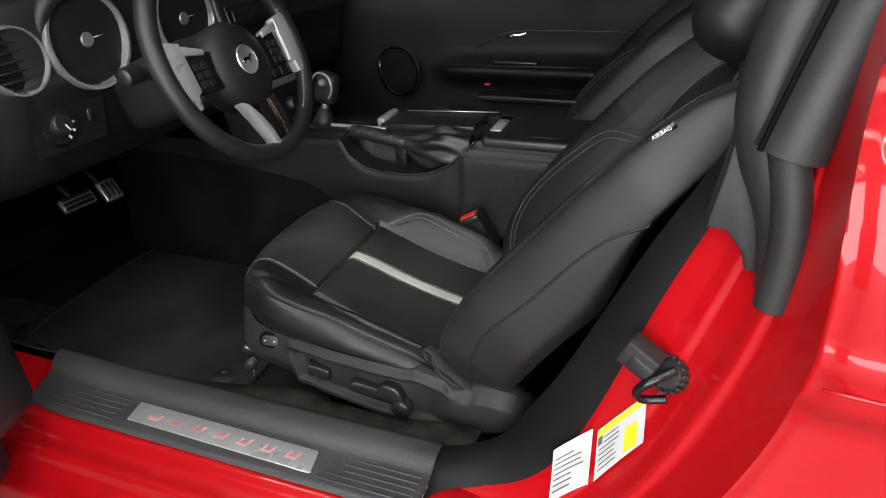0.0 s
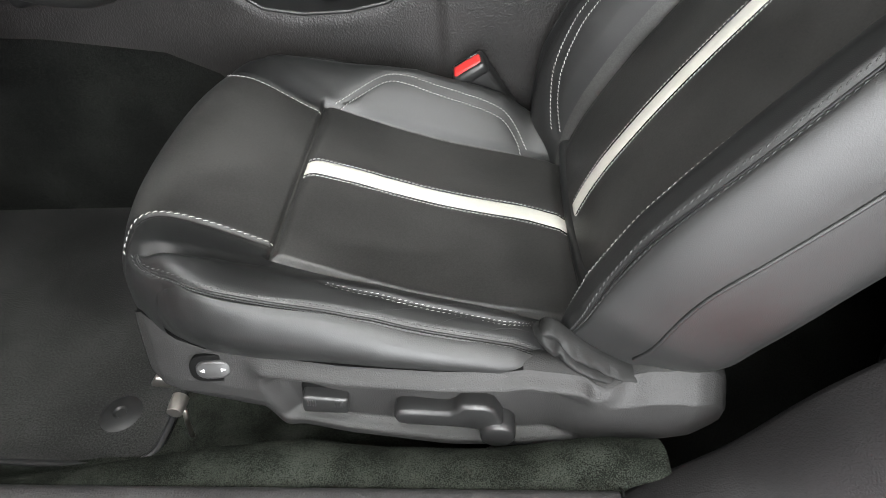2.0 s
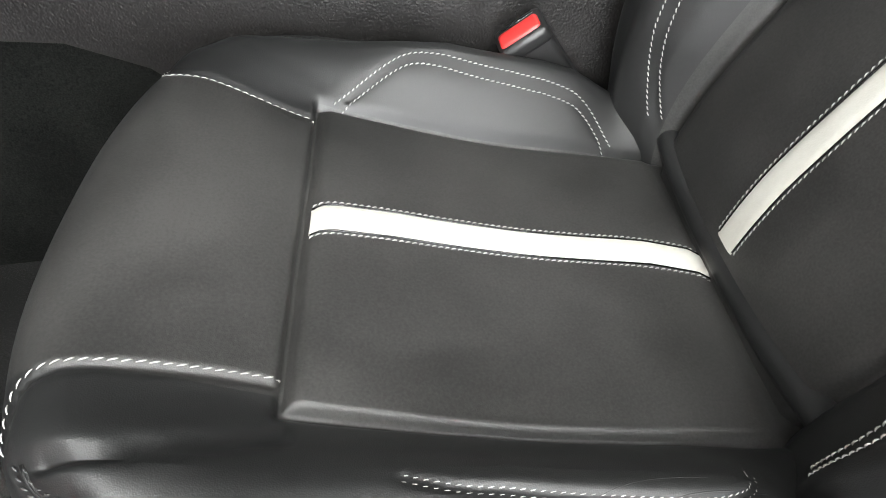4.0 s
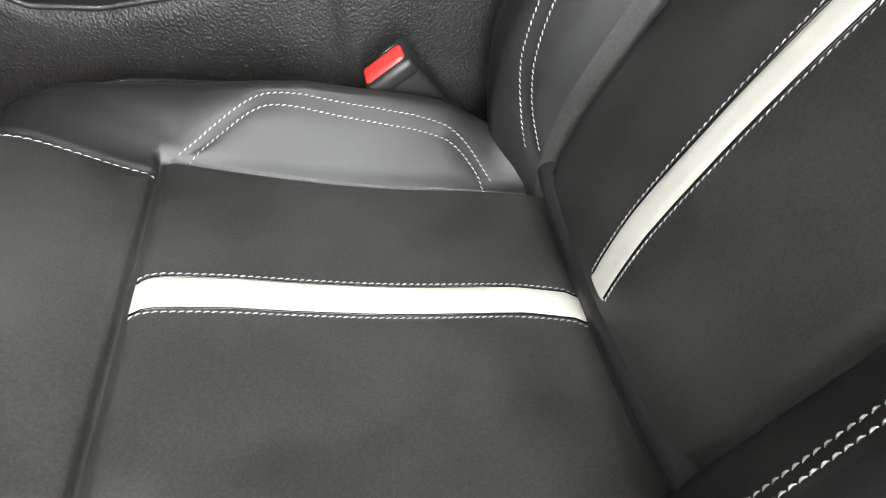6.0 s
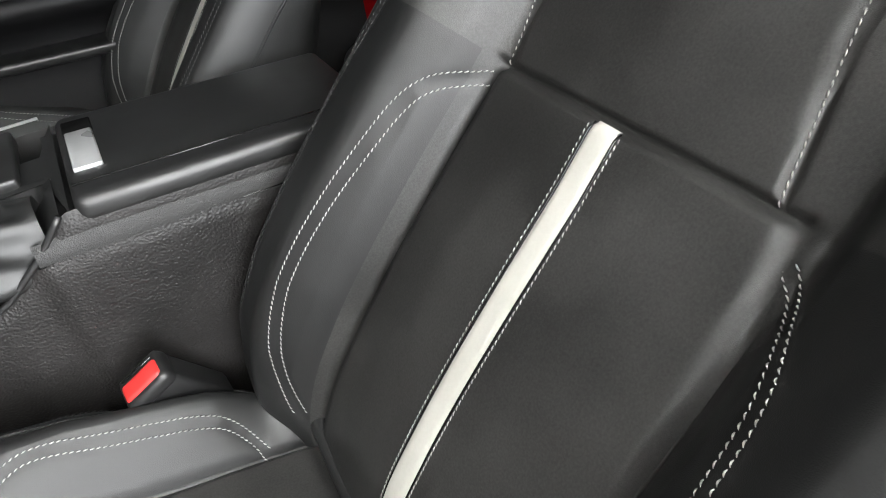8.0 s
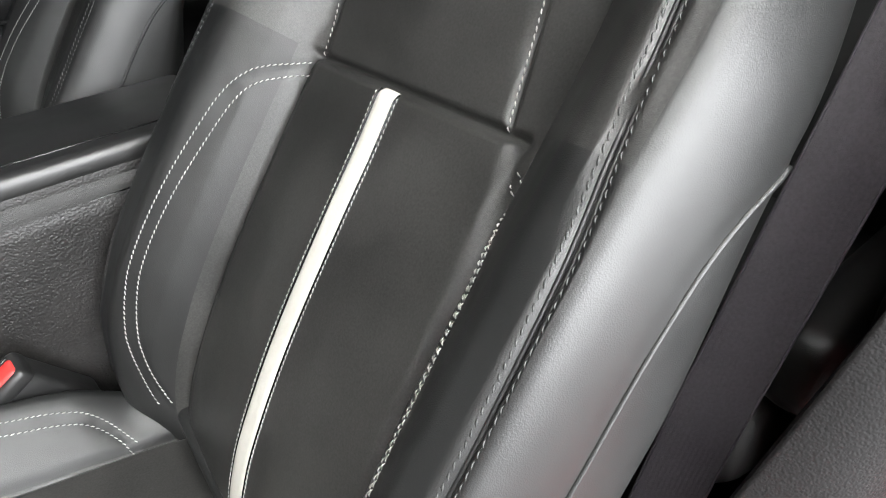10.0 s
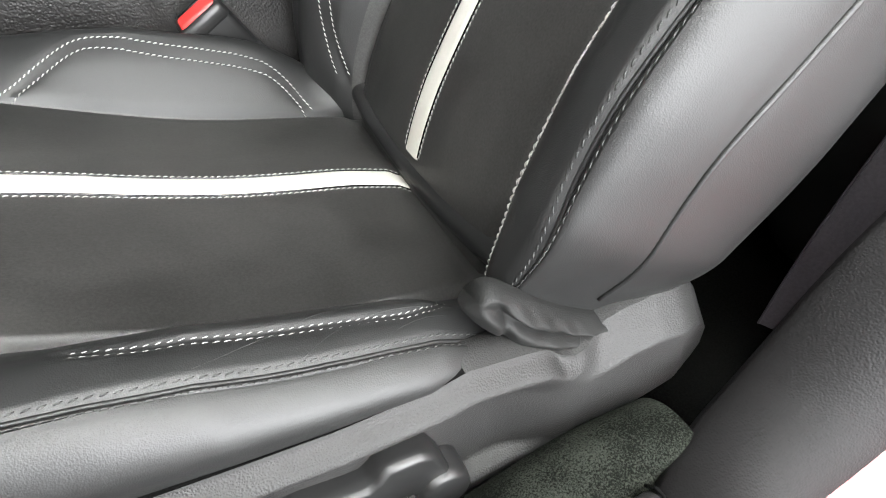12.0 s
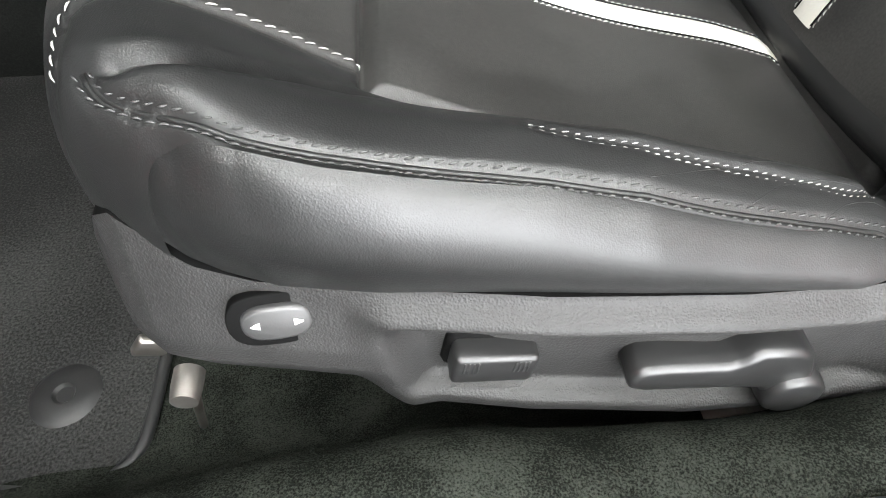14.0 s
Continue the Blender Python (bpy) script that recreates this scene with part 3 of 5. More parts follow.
    for p, o in ((C_NOSE, -0.0036), (mirrored(C_NOSE), 0.0036)):
        lay_row("front_stitching", p[2:], cushion_at, M_THREAD, seat, (o,), length=0.0046, gap=0.0014, radius=0.00044, slant=0.0013, lift=0.0006)
    for p in (C_OUTER, mirrored(C_OUTER)):
        lay_row("edge_stitching", p, cushion_at, M_THREAD_DARK, seat, (-0.0040, 0.0040), length=0.0034, gap=0.0018, radius=0.00048, slant=0.0010, lift=0.0002)
    OUTWARD = Vector((-0.8, 0, 0.5))
    for p in (B_BOL, B_BOL_OUT):
        lay_row("back_stitching", p, back_at, M_THREAD, seat, (-0.0036, 0.0036), length=0.0036, gap=0.0013, radius=0.00056, slant=0.0009, lift=0.0009)
    for p in (B_UPPER, B_UPPER_OUT):
        lay_row("shoulder_stitching", p, back_at, M_THREAD, seat, (0.002,), length=0.0038, gap=0.0014, radius=0.00056, slant=0.0006, lift=0.0008)
    for p in (B_OUTER, mirrored(B_OUTER)):
        lay_row("edge_stitching", p, back_at, M_THREAD_DARK, seat, (-0.0042, 0.0042), length=0.0036, gap=0.0018, radius=0.00050, slant=0.0010, lift=0.0002)
    for sign in (-1, 1):
        path = [back_at(s, sign * d, 0.0008) for s, d in flat_path(B_PIPE, 3, 0.006)]
        tube("piping", path, 0.0018, M_LEATHER, seat, sides=8)
        for f, seam in ((cushion_at, C_OUTER), (back_at, B_OUTER)):
            p = flat_path(seam, 3, 0.005)
            tan = np.gradient(p, axis=0)
            tan /= np.linalg.norm(tan, axis=1)[:, None]
            for o in (-0.0014, 0.0014):
                tube("welt", [f(t, sign * d, -0.0002) for t, d in p + np.stack([-tan[:, 1], tan[:, 0]], 1) * o], 0.0013, M_LEATHER, seat, sides=8)
    # fine creases worn into the outer bolster
    if detailed:
        for pts in ([(0.095, -0.206), (0.135, -0.192), (0.165, -0.181), (0.205, -0.178)], [(0.145, -0.209), (0.165, -0.196), (0.190, -0.187), (0.238, -0.184)], [(0.185, -0.210), (0.202, -0.198), (0.232, -0.192)]):
            tube("crease_line", [cushion_at(t, d, -0.0001) for t, d in flat_path(pts, 3, 0.004)], 0.00022, M_LEATHER, seat, sides=5)
    # roll of leather where the cushion meets the backrest
    tube("rear_roll", [(0.2905 + 0.006 * abs(d / 0.15) ** 2, SEAT_Y + d, 0.4215 + 0.010 * abs(d / 0.15) ** 3) for d in np.linspace(-0.155, 0.155, 24)], 0.0118, M_LEATHER, seat, "narrow leather roll in the seat crease", sides=14)
    # headrest
    bm = rounded_box(-0.05, 0.05, -0.13, 0.13, -0.095, 0.095, 0.045, 6)
    bmesh.ops.transform(bm, matrix=pose(0.615, SEAT_Y, 0.985, 0, 28, 0), verts=bm.verts)
    part("headrest", bm, M_LEATHER, seat, "padded leather headrest")
    for d in (-0.065, 0.065):
        tube("headrest_post", [(0.600, SEAT_Y + d, 0.86), (0.625, SEAT_Y + d, 0.93)], 0.006, M_CHROME, seat, "chrome headrest post")
    return seat


def valence_top(x):
    return float(np.interp(x, [-0.126, -0.121, -0.113, -0.103, -0.092, -0.075, -0.05, 0.0, 0.05, 0.1, 0.15, 0.205, 0.213, 0.222, 0.262, 0.270, 0.277, 0.285, 0.302, 0.322, 0.345, 0.366, 0.376, 0.390, 0.396], [0.448, 0.462, 0.480, 0.486, 0.479, 0.466, 0.460, 0.4605, 0.460, 0.458, 0.4565, 0.4535, 0.455, 0.456, 0.447, 0.444, 0.437, 0.434, 0.436, 0.443, 0.446, 0.443, 0.439, 0.423, 0.408]))


def valence_bottom(x):
    return float(np.interp(x, [-0.126, -0.121, -0.113, -0.101, -0.083, -0.06, -0.03, 0.0, 0.05, 0.10, 0.16, 0.22, 0.26, 0.30, 0.345, 0.375, 0.395], [0.440, 0.427, 0.413, 0.401, 0.387, 0.377, 0.371, 0.372, 0.366, 0.360, 0.351, 0.346, 0.349, 0.356, 0.368, 0.380, 0.394]))


def valence_y(x, z):
    """The moulded face of the side shield: a boss in front, a shallow tray behind it, an arm at the end."""
    top, low = valence_top(x), valence_bottom(x)
    y = float(np.interp(x, [-0.126, -0.122, -0.113, -0.101, -0.083, -0.05, 0.0, 0.07, 0.15, 0.25, 0.30, 0.36, 0.385, 0.395], [0.392, 0.371, 0.358, 0.350, 0.345, 0.340, 0.331, 0.322, 0.318, 0.321, 0.322, 0.319, 0.326, 0.338]))
    # upper ledge leans in towards the cushion
    ahead = step(0.005, -0.018, x)
    y += (0.011 * step(top - 0.013, top, z) * (1 - ahead) + 0.31 * max(z - 0.425, 0) * ahead) * step(0.30, 0.27, x)
    left = -0.011 + (0.456 - z) * 0.22
    tray = step(left, left + 0.020, x) * step(top - 0.0115, top - 0.032, z) * step(0.285, 0.235, x)
    lip = step(low + 0.020, low + 0.013, z)
    y += 0.016 * tray * (1 - 0.75 * lip)
    # rounded under-edge of the boss
    under = step(0.012, -0.02, x)
    y += under * 0.45 * max(0.410 - z, 0) + 0.010 * step(low + 0.006, low, z)
    # arm behind the tray: its upper edge rolls inwards
    y += 0.017 * step(0.278, 0.315, x) * min(max((z - top + 0.021) / 0.021, 0), 1)
    return y


def build_side_shield(seat):
    us = np.r_[np.linspace(-0.126, -0.088, 18), np.linspace(-0.085, 0.26, 120), np.linspace(0.263, 0.396, 48)]
    vs = np.linspace(0, 1, 48)

    def face(x, k):
        z = valence_bottom(x) + (valence_top(x) - valence_bottom(x)) * k
        return (x, valence_y(x, z), z)

    sheet("side_shield", us, vs, face, M_PLASTIC, seat, "grained plastic seat side shield", flip=False)

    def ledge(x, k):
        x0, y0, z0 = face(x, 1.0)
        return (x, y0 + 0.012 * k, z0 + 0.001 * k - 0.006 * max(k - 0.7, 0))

    def arm_top(x, k):
        x0, y0, z0 = face(x, 1.0)
        return (x, y0 + 0.024 * k, z0 + 0.003 * math.sin(math.pi * k) - 0.010 * max(k - 0.75, 0))

    # ledge painted black to draw the shaded gap under the cushion's hem
    sheet("shaded_ledge", [u for u in us if u <= 0.222], np.linspace(0, 1, 4), ledge, M_DARK, seat, "ledge painted black for the shaded gap above the side shield")
    sheet("shield_arm", [u for u in us if u >= 0.218], np.linspace(0, 1, 8), arm_top, M_PLASTIC, seat, "broad grained top of the hinge arm")

    def under(x, k):
        x0, y0, z0 = face(x, 0.0)
        return (x, y0 + 0.04 * k, z0 + 0.004 * k)

    sheet("shield_underside", us, np.linspace(0, 1, 4), under, M_PLASTIC, seat, flip=True)
    # lumbar rocker in its oval bezel
    slope = pose(-0.044, valence_y(-0.044, 0.443) - 0.0008, 0.4430, -17, 2, 6)

    def oval(w, h, k=40):
        return [(math.copysign(abs(math.cos(g)) ** 0.62, math.cos(g)) * w, math.copysign(abs(math.sin(g)) ** 0.85, math.sin(g)) * h) for g in np.linspace(0, 2 * math.pi, k, endpoint=False)]

    bm = slab(oval(0.0212, 0.0138), "y", -0.0012, 0.012, 0.001)
    bmesh.ops.transform(bm, matrix=slope, verts=bm.verts)
    bezel = part("rocker_bezel", bm, M_DARK, seat, "gloss black oval bezel")
    bm = slab(oval(0.0152, 0.0090), "y", -0.0046, 0.006, 0.0022, 3)
    for v in bm.verts:
        v.co.y += 5 * v.co.x * v.co.x * (1 if v.co.y < 0 else 0)
    bmesh.ops.transform(bm, matrix=slope, verts=bm.verts)
    rocker = part("lumbar_rocker", bm, M_ROCKER, bezel, "two-way rocker with white arrows")
    for sx in (-1, 1):
        bm = slab([(sx * 0.0110, 0.0003), (sx * 0.0070, 0.0019), (sx * 0.0070, -0.0013)], "y", -0.0050, -0.003, 0)
        bmesh.ops.transform(bm, matrix=slope, verts=bm.verts)
        part("arrow", bm, M_MARK, bezel, "white arrow mark")
    # flat power-seat button
    m = pose(0.0490, valence_y(0.05, 0.405) - 0.001, 0.4085, 0, 7.5, 1.5)
    button = box("seat_switch", -0.0200, 0.0200, -0.011, 0.01, -0.0120, 0.0100, M_SMOOTH, seat, "ribbed flat power seat switch", 0.003, 3, m)
    for i in range(4):
        for sx in (-1, 1):
            box("rib", sx * 0.0150 - 0.0006 - sx * i * 0.0021, sx * 0.0150 + 0.0006 - sx * i * 0.0021, -0.0113, -0.009, -0.0015, 0.0075, M_SMOOTH, button, "", 0.0002, 1, m)
    # black box behind the switch paints the shadow of its cut-out
    box("switch_shadow", -0.0228, 0.0228, 0.0002, 0.012, -0.0145, 0.0125, M_DARK, seat, "black backing for the shadow round the switch", 0.004, 2, m)
    # recline lever
    ly = valence_y(0.15, 0.395)
    outline = [(0.110, 0.403), (0.1115, 0.409), (0.116, 0.4125), (0.126, 0.4130), (0.157, 0.4100), (0.163, 0.4135), (0.169, 0.4205), (0.188, 0.4190), (0.196, 0.4140), (0.202, 0.400), (0.207, 0.382), (0.200, 0.370), (0.186, 0.374), (0.180, 0.385), (0.165, 0.3885), (0.120, 0.3930), (0.112, 0.3965)]
    bm = slab(outline, "y", ly - 0.0150, ly + 0.010, 0.0040, 3)
    lever = sharp(part("recline_lever", bm, M_SMOOTH, seat, "smooth plastic recline lever"), 55)
    lathe("lever_hub", [(0.0, 0.0190), (0.0130, 0.0190), (0.0152, 0.0172), (0.0160, 0.012), (0.0160, -0.012)], pose(0.1985, ly, 0.3795, 90, 0, 0), M_SMOOTH, lever, "round lever hub", 32)
    # seat track below, painted black to sink into the shade under the shield
    for dy, x0 in ((0.375, 0.03), (0.735, -0.085)):
        track = box("seat_track", x0, 0.36, dy + 0.012, dy + 0.040, 0.264, 0.292, M_DARK, seat, "seat track painted black as in shade", 0.004)
        box("track_cover", x0 - 0.008, x0 + 0.010, dy + 0.008, dy + 0.044, 0.263, 0.304, M_DARK, track, "", 0.004)
    box("seat_pan", -0.04, 0.31, 0.40, 0.75, 0.33, 0.40, M_BLOCK, seat, "dark seat frame under the cushion", 0.02)
    tube("front_bar", [(-0.122, 0.366, 0.296), (-0.116, 0.363, 0.325), (-0.110, 0.362, 0.350)], 0.0028, M_STEEL, seat, "bare steel bar end under the cushion")
    sharp(lathe("front_bolt", [(0, 0.008), (0.007, 0.008), (0.008, 0.0), (0.008, -0.01)], pose(-0.106, 0.352, 0.372, 90, 0, 0), M_STEEL, seat))
    box("front_bracket", -0.010, 0.008, -0.003, 0.003, -0.008, 0.008, M_STEEL, seat, "bare steel bracket under the front edge", 0.002, 2, pose(-0.122, 0.372, 0.384, 10, 35, 20))
    # gathered cloth at the hinge between cushion and backrest
    upper = even(smooth_path([(0.234, 0.360, 0.484), (0.235, 0.354, 0.494), (0.243, 0.350, 0.497), (0.254, 0.348, 0.487), (0.271, 0.346, 0.470), (0.294, 0.346, 0.452), (0.318, 0.347, 0.436), (0.334, 0.349, 0.427)], 3), 0.003)
    lower = even(smooth_path([(0.234, 0.360, 0.484), (0.226, 0.354, 0.486), (0.228, 0.347, 0.478), (0.242, 0.343, 0.460), (0.262, 0.341, 0.442), (0.290, 0.340, 0.424), (0.312, 0.341, 0.417), (0.328, 0.345, 0.420)], 3), 0.003)

    def drape(u, v):
        a, b = [Vector([np.interp(u, np.linspace(0, 1, len(c)), c[:, k]) for k in range(3)]) for c in (upper, lower)]
        swell = math.sin(math.pi * v) ** 0.6 * math.sin(math.pi * min(max(0.5 * u / 0.14, 0), 0.5))
        # a long valley below the upper roll and a short one below the knob
        valley = 0.0085 * math.exp(-(((v - 0.50 - 0.10 * math.sin(4 * u)) / 0.10) ** 2)) * step(0.10, 0.34, u)
        notch = 0.0050 * math.exp(-(((u - 0.24 - 0.25 * (v - 0.5)) / 0.035) ** 2)) * step(0.25, 0.5, v)
        crease = (0.0012 * math.sin(19 * u + 9 * v) + 0.0005 * math.sin(47 * u - 13 * v)) * math.sin(math.pi * v)
        return a.lerp(b, v) + Vector((0.3 * valley, valley + notch + crease - 0.0125 * swell, 0.002 * swell))

    sheet("gathered_cloth", np.linspace(0, 1, 80), np.linspace(0, 1, 40), drape, M_CLOTH, seat, "creased leather gathered at the hinge", flip=True)
    bar = slab([(0.186, 0.305), (0.200, 0.320), (0.335, 0.314), (0.335, 0.288), (0.205, 0.300)], "y", 0.334, 0.348, 0.002, 2)
    sharp(part("track_rail", bar, M_STEEL, seat, "bare grey metal rail end"), 40)


driver_seat = build_seat(True)
build_side_shield(driver_seat)
OUTWARD = Vector((0, 0, 1))
# tag sewn into the flank seam
m = Matrix.Translation(back_at(0.462, -0.233)) @ pose(0, 0, 0, 0, -38, 0) @ Matrix.Scale(0.85, 4)
tag = box("airbag_tag", -0.020, 0.020, -0.0030, 0.003, -0.0052, 0.0052, M_GLOSS, driver_seat, "small black flank tag with pale capitals", 0.002, 2, m)
fc = bpy.data.curves.new("tag_letters", "FONT")
fc.body, fc.size, fc.align_x, fc.align_y, fc.extrude = "AIRBAG", 0.0078, "CENTER", "CENTER", 0.0003
tx = new("tag_letters", fc)
tx.matrix_basis = m @ pose(0, -0.0034, 0, 90, 0, 0)
bpy.context.view_layer.update()
me = bpy.data.meshes.new_from_object(tx.evaluated_get(bpy.context.evaluated_depsgraph_get()))
me.transform(tx.matrix_basis)
bpy.data.objects.remove(tx)
link("tag_letters", me, M_MARK, tag)

passenger_seat = build_seat(False)
passenger_seat.location = (0.08, SEAT_Y + 0.715, 0.29)


# ---- the car's shell ----
car = thing("car", "glossy red two-door car with its driver's door open", "car", at=(0.2, 0.91, 0.0))
CAR_MID = 0.91


# rocker below the door: outer skin, steps and the flange that carries the scuff plate
ROCK = [(0.262, 0.360), (0.20, 0.372), (0.146, 0.374), (0.138, 0.368), (0.132, 0.352), (0.120, 0.345), (0.104, 0.343), (0.098, 0.336), (0.094, 0.318), (0.078, 0.308), (0.060, 0.303), (0.052, 0.292), (0.046, 0.25), (0.056, 0.19), (0.09, 0.165), (0.20, 0.16)]
rock = smooth_path([(0, y, z) for y, z in ROCK], 2)
sheet("rocker", np.linspace(-1.1, 0.60, 30), range(len(rock)), lambda x, i: (x, rock[i].y, rock[i].z), M_RED, car, "red painted rocker under the door")

# rear jamb: from the trim's edge out to the outer skin, following the door opening
EDGE = [(0.29, 0.372), (0.36, 0.380), (0.42, 0.410), (0.462, 0.470), (0.494, 0.555), (0.526, 0.660), (0.556, 0.757), (0.580, 0.822), (0.612, 0.93), (0.632, 1.02), (0.65, 1.12)]
OUTER = [(0.38, 0.285), (0.45, 0.325), (0.52, 0.41), (0.57, 0.50), (0.612, 0.585), (0.640, 0.67), (0.652, 0.735), (0.654, 0.79), (0.648, 0.87), (0.640, 0.95), (0.645, 1.05)]
ed, ou = [np.array([tuple(p) for p in smooth_path([(x, 0, z) for x, z in c], 3)])[:, [0, 2]] for c in (EDGE, OUTER)]
ed, ou = [np.stack([np.interp(np.linspace(0, 1, 60), np.linspace(0, 1, len(c)), c[:, k]) for k in (0, 1)], 1) for c in (ed, ou)]


def jamb(i, k):
    a, b = ed[i], ou[i]
    # stepped section: flange, wall with two pressed ribs, gutter, outer lip
    s = np.interp(k, [0, 0.12, 0.35, 0.42, 0.5, 0.60, 0.66, 0.74, 0.88, 1.0], [0, 0.10, 0.30, 0.40, 0.47, 0.60, 0.70, 0.78, 0.90, 1.0])
    y = -0.018 * (1 - k) * step(28, 45, i) + np.interp(k, [0, 0.12, 0.35, 0.42, 0.5, 0.60, 0.66, 0.74, 0.88, 1.0], [0.224, 0.214, 0.200, 0.190, 0.189, 0.172, 0.150, 0.146, 0.118, 0.088])
    x, z = a * (1 - s) + b * s
    return (x, y, z)


sheet("door_jamb", range(60), np.linspace(0, 1, 60), jamb, M_RED, car, "red painted door jamb with pressed steps", flip=True)


def quarter(x, z):
    return 0.086 - 0.035 * math.exp(-((z - 0.767) / 0.006) ** 2) * 0.16 - 0.012 * step(0.0, 0.5, x - 0.62) + 0.10 * step(0.80, 1.06, z) ** 1.5 + 0.02 * step(0.735, 0.70, z) - 0.012 * step(0.70, 0.45, z)


def quarter_skin(i, k):
    b = ou[i]
    x = b[0] + 1.45 * k * k * 0.5 + 1.0 * k * 0.5
    z = b[1] + (0.02 if b[1] > 0.9 else 0) * k - 0.06 * k * step(0.70, 0.78, b[1]) * 0
    if k == 0:
        return (b[0], 0.090, b[1])
    return (x, quarter(x, z) - 0.012 * step(0, 0.06, k), z)


sheet("quarter_panel", range(60), np.r_[0, np.linspace(0.002, 0.03, 6), np.linspace(0.045, 1, 40)], quarter_skin, M_RED, car, "red painted rear quarter panel with a body crease", flip=True)

tube("body_crease", [(x, quarter(x, 0.750 - 0.07 * (x - 0.651)) - 0.0125, 0.750 - 0.07 * (x - 0.651)) for x in np.linspace(0.660, 1.6, 30)], 0.0016, M_RED, car, "fine body crease", 8)

# plain body pieces that close the car around the cabin
# floor pan blacker than the grey riser: shade under the seat is painted in
box("floor_pan", -1.1, 1.5, 0.25, 1.57, 0.225, 0.262, M_CARPET_SHADED, car, "carpeted floor pan, painted black as in shade", 0.004)
# unseen roof and dark headliner, added to block ceiling light and bounce
box("roof", -0.15, 1.15, 0.36, 1.46, 1.27, 1.31, M_RED, car, "unseen red roof panel, added to block light", 0.012)
box("headliner", -0.14, 1.14, 0.37, 1.45, 1.25, 1.268, M_BLOCK, car, "unseen headliner, dark to cut bounced light", 0.006)
box("bulkhead", -1.12, -1.08, 0.22, 1.60, 0.20, 0.95, M_BLOCK, car, "", 0.006)
box("bonnet", -2.3, -0.95, 0.12, 1.70, 0.90, 0.96, M_RED, car, "red bonnet", 0.025)
# unseen tinted panes, added to keep outside light off the cabin
for gx, gw, gy in ((-0.10, 1.05, 1.60), (1.00, 0.55, 1.58), (1.00, 0.55, 0.24)):
    glass = box("side_window", gx - 0.02, gx + gw, gy - 0.003, gy + 0.003, 0.92, 1.27, M_TINT, car, "unseen dark tinted side glass, added to block light", 0.001, 1)
box("rear_window", 1.14, 1.17, 0.40, 1.42, 0.95, 1.29, M_TINT, car, "unseen dark tinted rear glass, added to block light", 0.001, 1)
box("far_side", -1.1, 1.6, 1.62, 1.76, 0.20, 0.93, M_RED, car, "", 0.03)
box("rear_bulkhead", 1.10, 1.16, 0.24, 1.58, 0.25, 0.95, M_BLOCK, car, "black cloth behind the rear seats", 0.01)
box("rear_deck", 1.10, 1.75, 0.22, 1.60, 0.93, 0.97, M_BLOCK, car, "", 0.01)
box("front_fender", -2.3, -0.52, 0.03, 0.16, 0.30, 0.93, M_RED, car, "", 0.03)
for y0 in (0.36, 1.40):
    tube("roof_pillar", [(-0.12, y0 + 0.03, 1.28), (-0.55, 0.20 if y0 < 1 else 1.58, 0.95)], 0.03, M_RUBBER, car)
pane = mesh_of("windscreen", [(-0.14, 0.40, 1.275), (-0.14, 1.42, 1.275), (-0.92, 1.58, 0.95), (-0.92, 0.24, 0.95), (-0.143, 0.40, 1.27), (-0.143, 1.42, 1.27), (-0.923, 1.58, 0.945), (-0.923, 0.24, 0.945)], [(0, 1, 2, 3), (7, 6, 5, 4), (0, 4, 5, 1), (1, 5, 6, 2), (2, 6, 7, 3), (3, 7, 4, 0)], M_GLASS, car, "clear windscreen", smooth=False)
pane.visible_shadow = False
for wx in (-0.62, 1.62):
    for wy, flip in ((0.10, 1), (1.72, -1)):
        wheel = lathe("wheel", [(0.18, 0.0), (0.23, 0.005), (0.31, 0.0), (0.335, -0.02), (0.335, -0.18), (0.30, -0.21)], pose(wx - 0.55 if wx < 0 else wx, wy, 0.335, 90 * flip, 0, 0), M_RUBBER, car, "black tyre")
        lathe("rim", [(0.0, -0.02), (0.06, -0.012), (0.16, -0.03), (0.18, -0.004), (0.185, -0.05)], pose(wx - 0.55 if wx < 0 else wx, wy, 0.335, 90 * flip, 0, 0), M_SATIN, wheel, "alloy rim")

# ---- sill trim, rear trim and seals ----
sill = thing("sill_trim", "grained black plastic sill trim with ribbed scuff plate", "sill trim", at=(0, 0.2, 0.36))
TRIM = [(0.146, 0.3765), (0.149, 0.3825), (0.156, 0.384), (0.206, 0.384), (0.214, 0.387), (0.222, 0.394), (0.232, 0.3985), (0.250, 0.3990), (0.260, 0.395), (0.266, 0.386), (0.268, 0.36)]
trim = smooth_path([(0, y, z) for y, z in TRIM], 2)


def trim_at(x, i):
    end = step(-0.34, -0.40, x)
    return (x - 0.05 * end * (trim[i].y - 0.146) / 0.12, trim[i].y + 0.012 * step(-0.30, -0.46, x), trim[i].z - 0.002 * end)


sheet("scuff_plate", np.linspace(-0.40, 0.2915, 60), range(len(trim)), trim_at, M_SILL, sill, "long moulded scuff plate")
for i in range(5):
    y = 0.158 + i * 0.0105
    for x0, x1 in ((-0.37, -0.225), (0.140, 0.28)):
        box("rib", x0 + 0.01 * i, x1, y, y + 0.0035, 0.3835, 0.3858, M_SILL, sill, "", 0.001, 1)
plate = slab([(-0.200, 0.1655), (0.127, 0.1605), (0.130, 0.163), (0.123, 0.1975), (0.120, 0.200), (-0.207, 0.2030)], "z", 0.3836, 0.3862, 0.0008, 2)
badge = sharp(part("sill_badge", plate, M_SILVER_LIT, sill, "brushed aluminium insert with seven pink letter shapes"), 40)
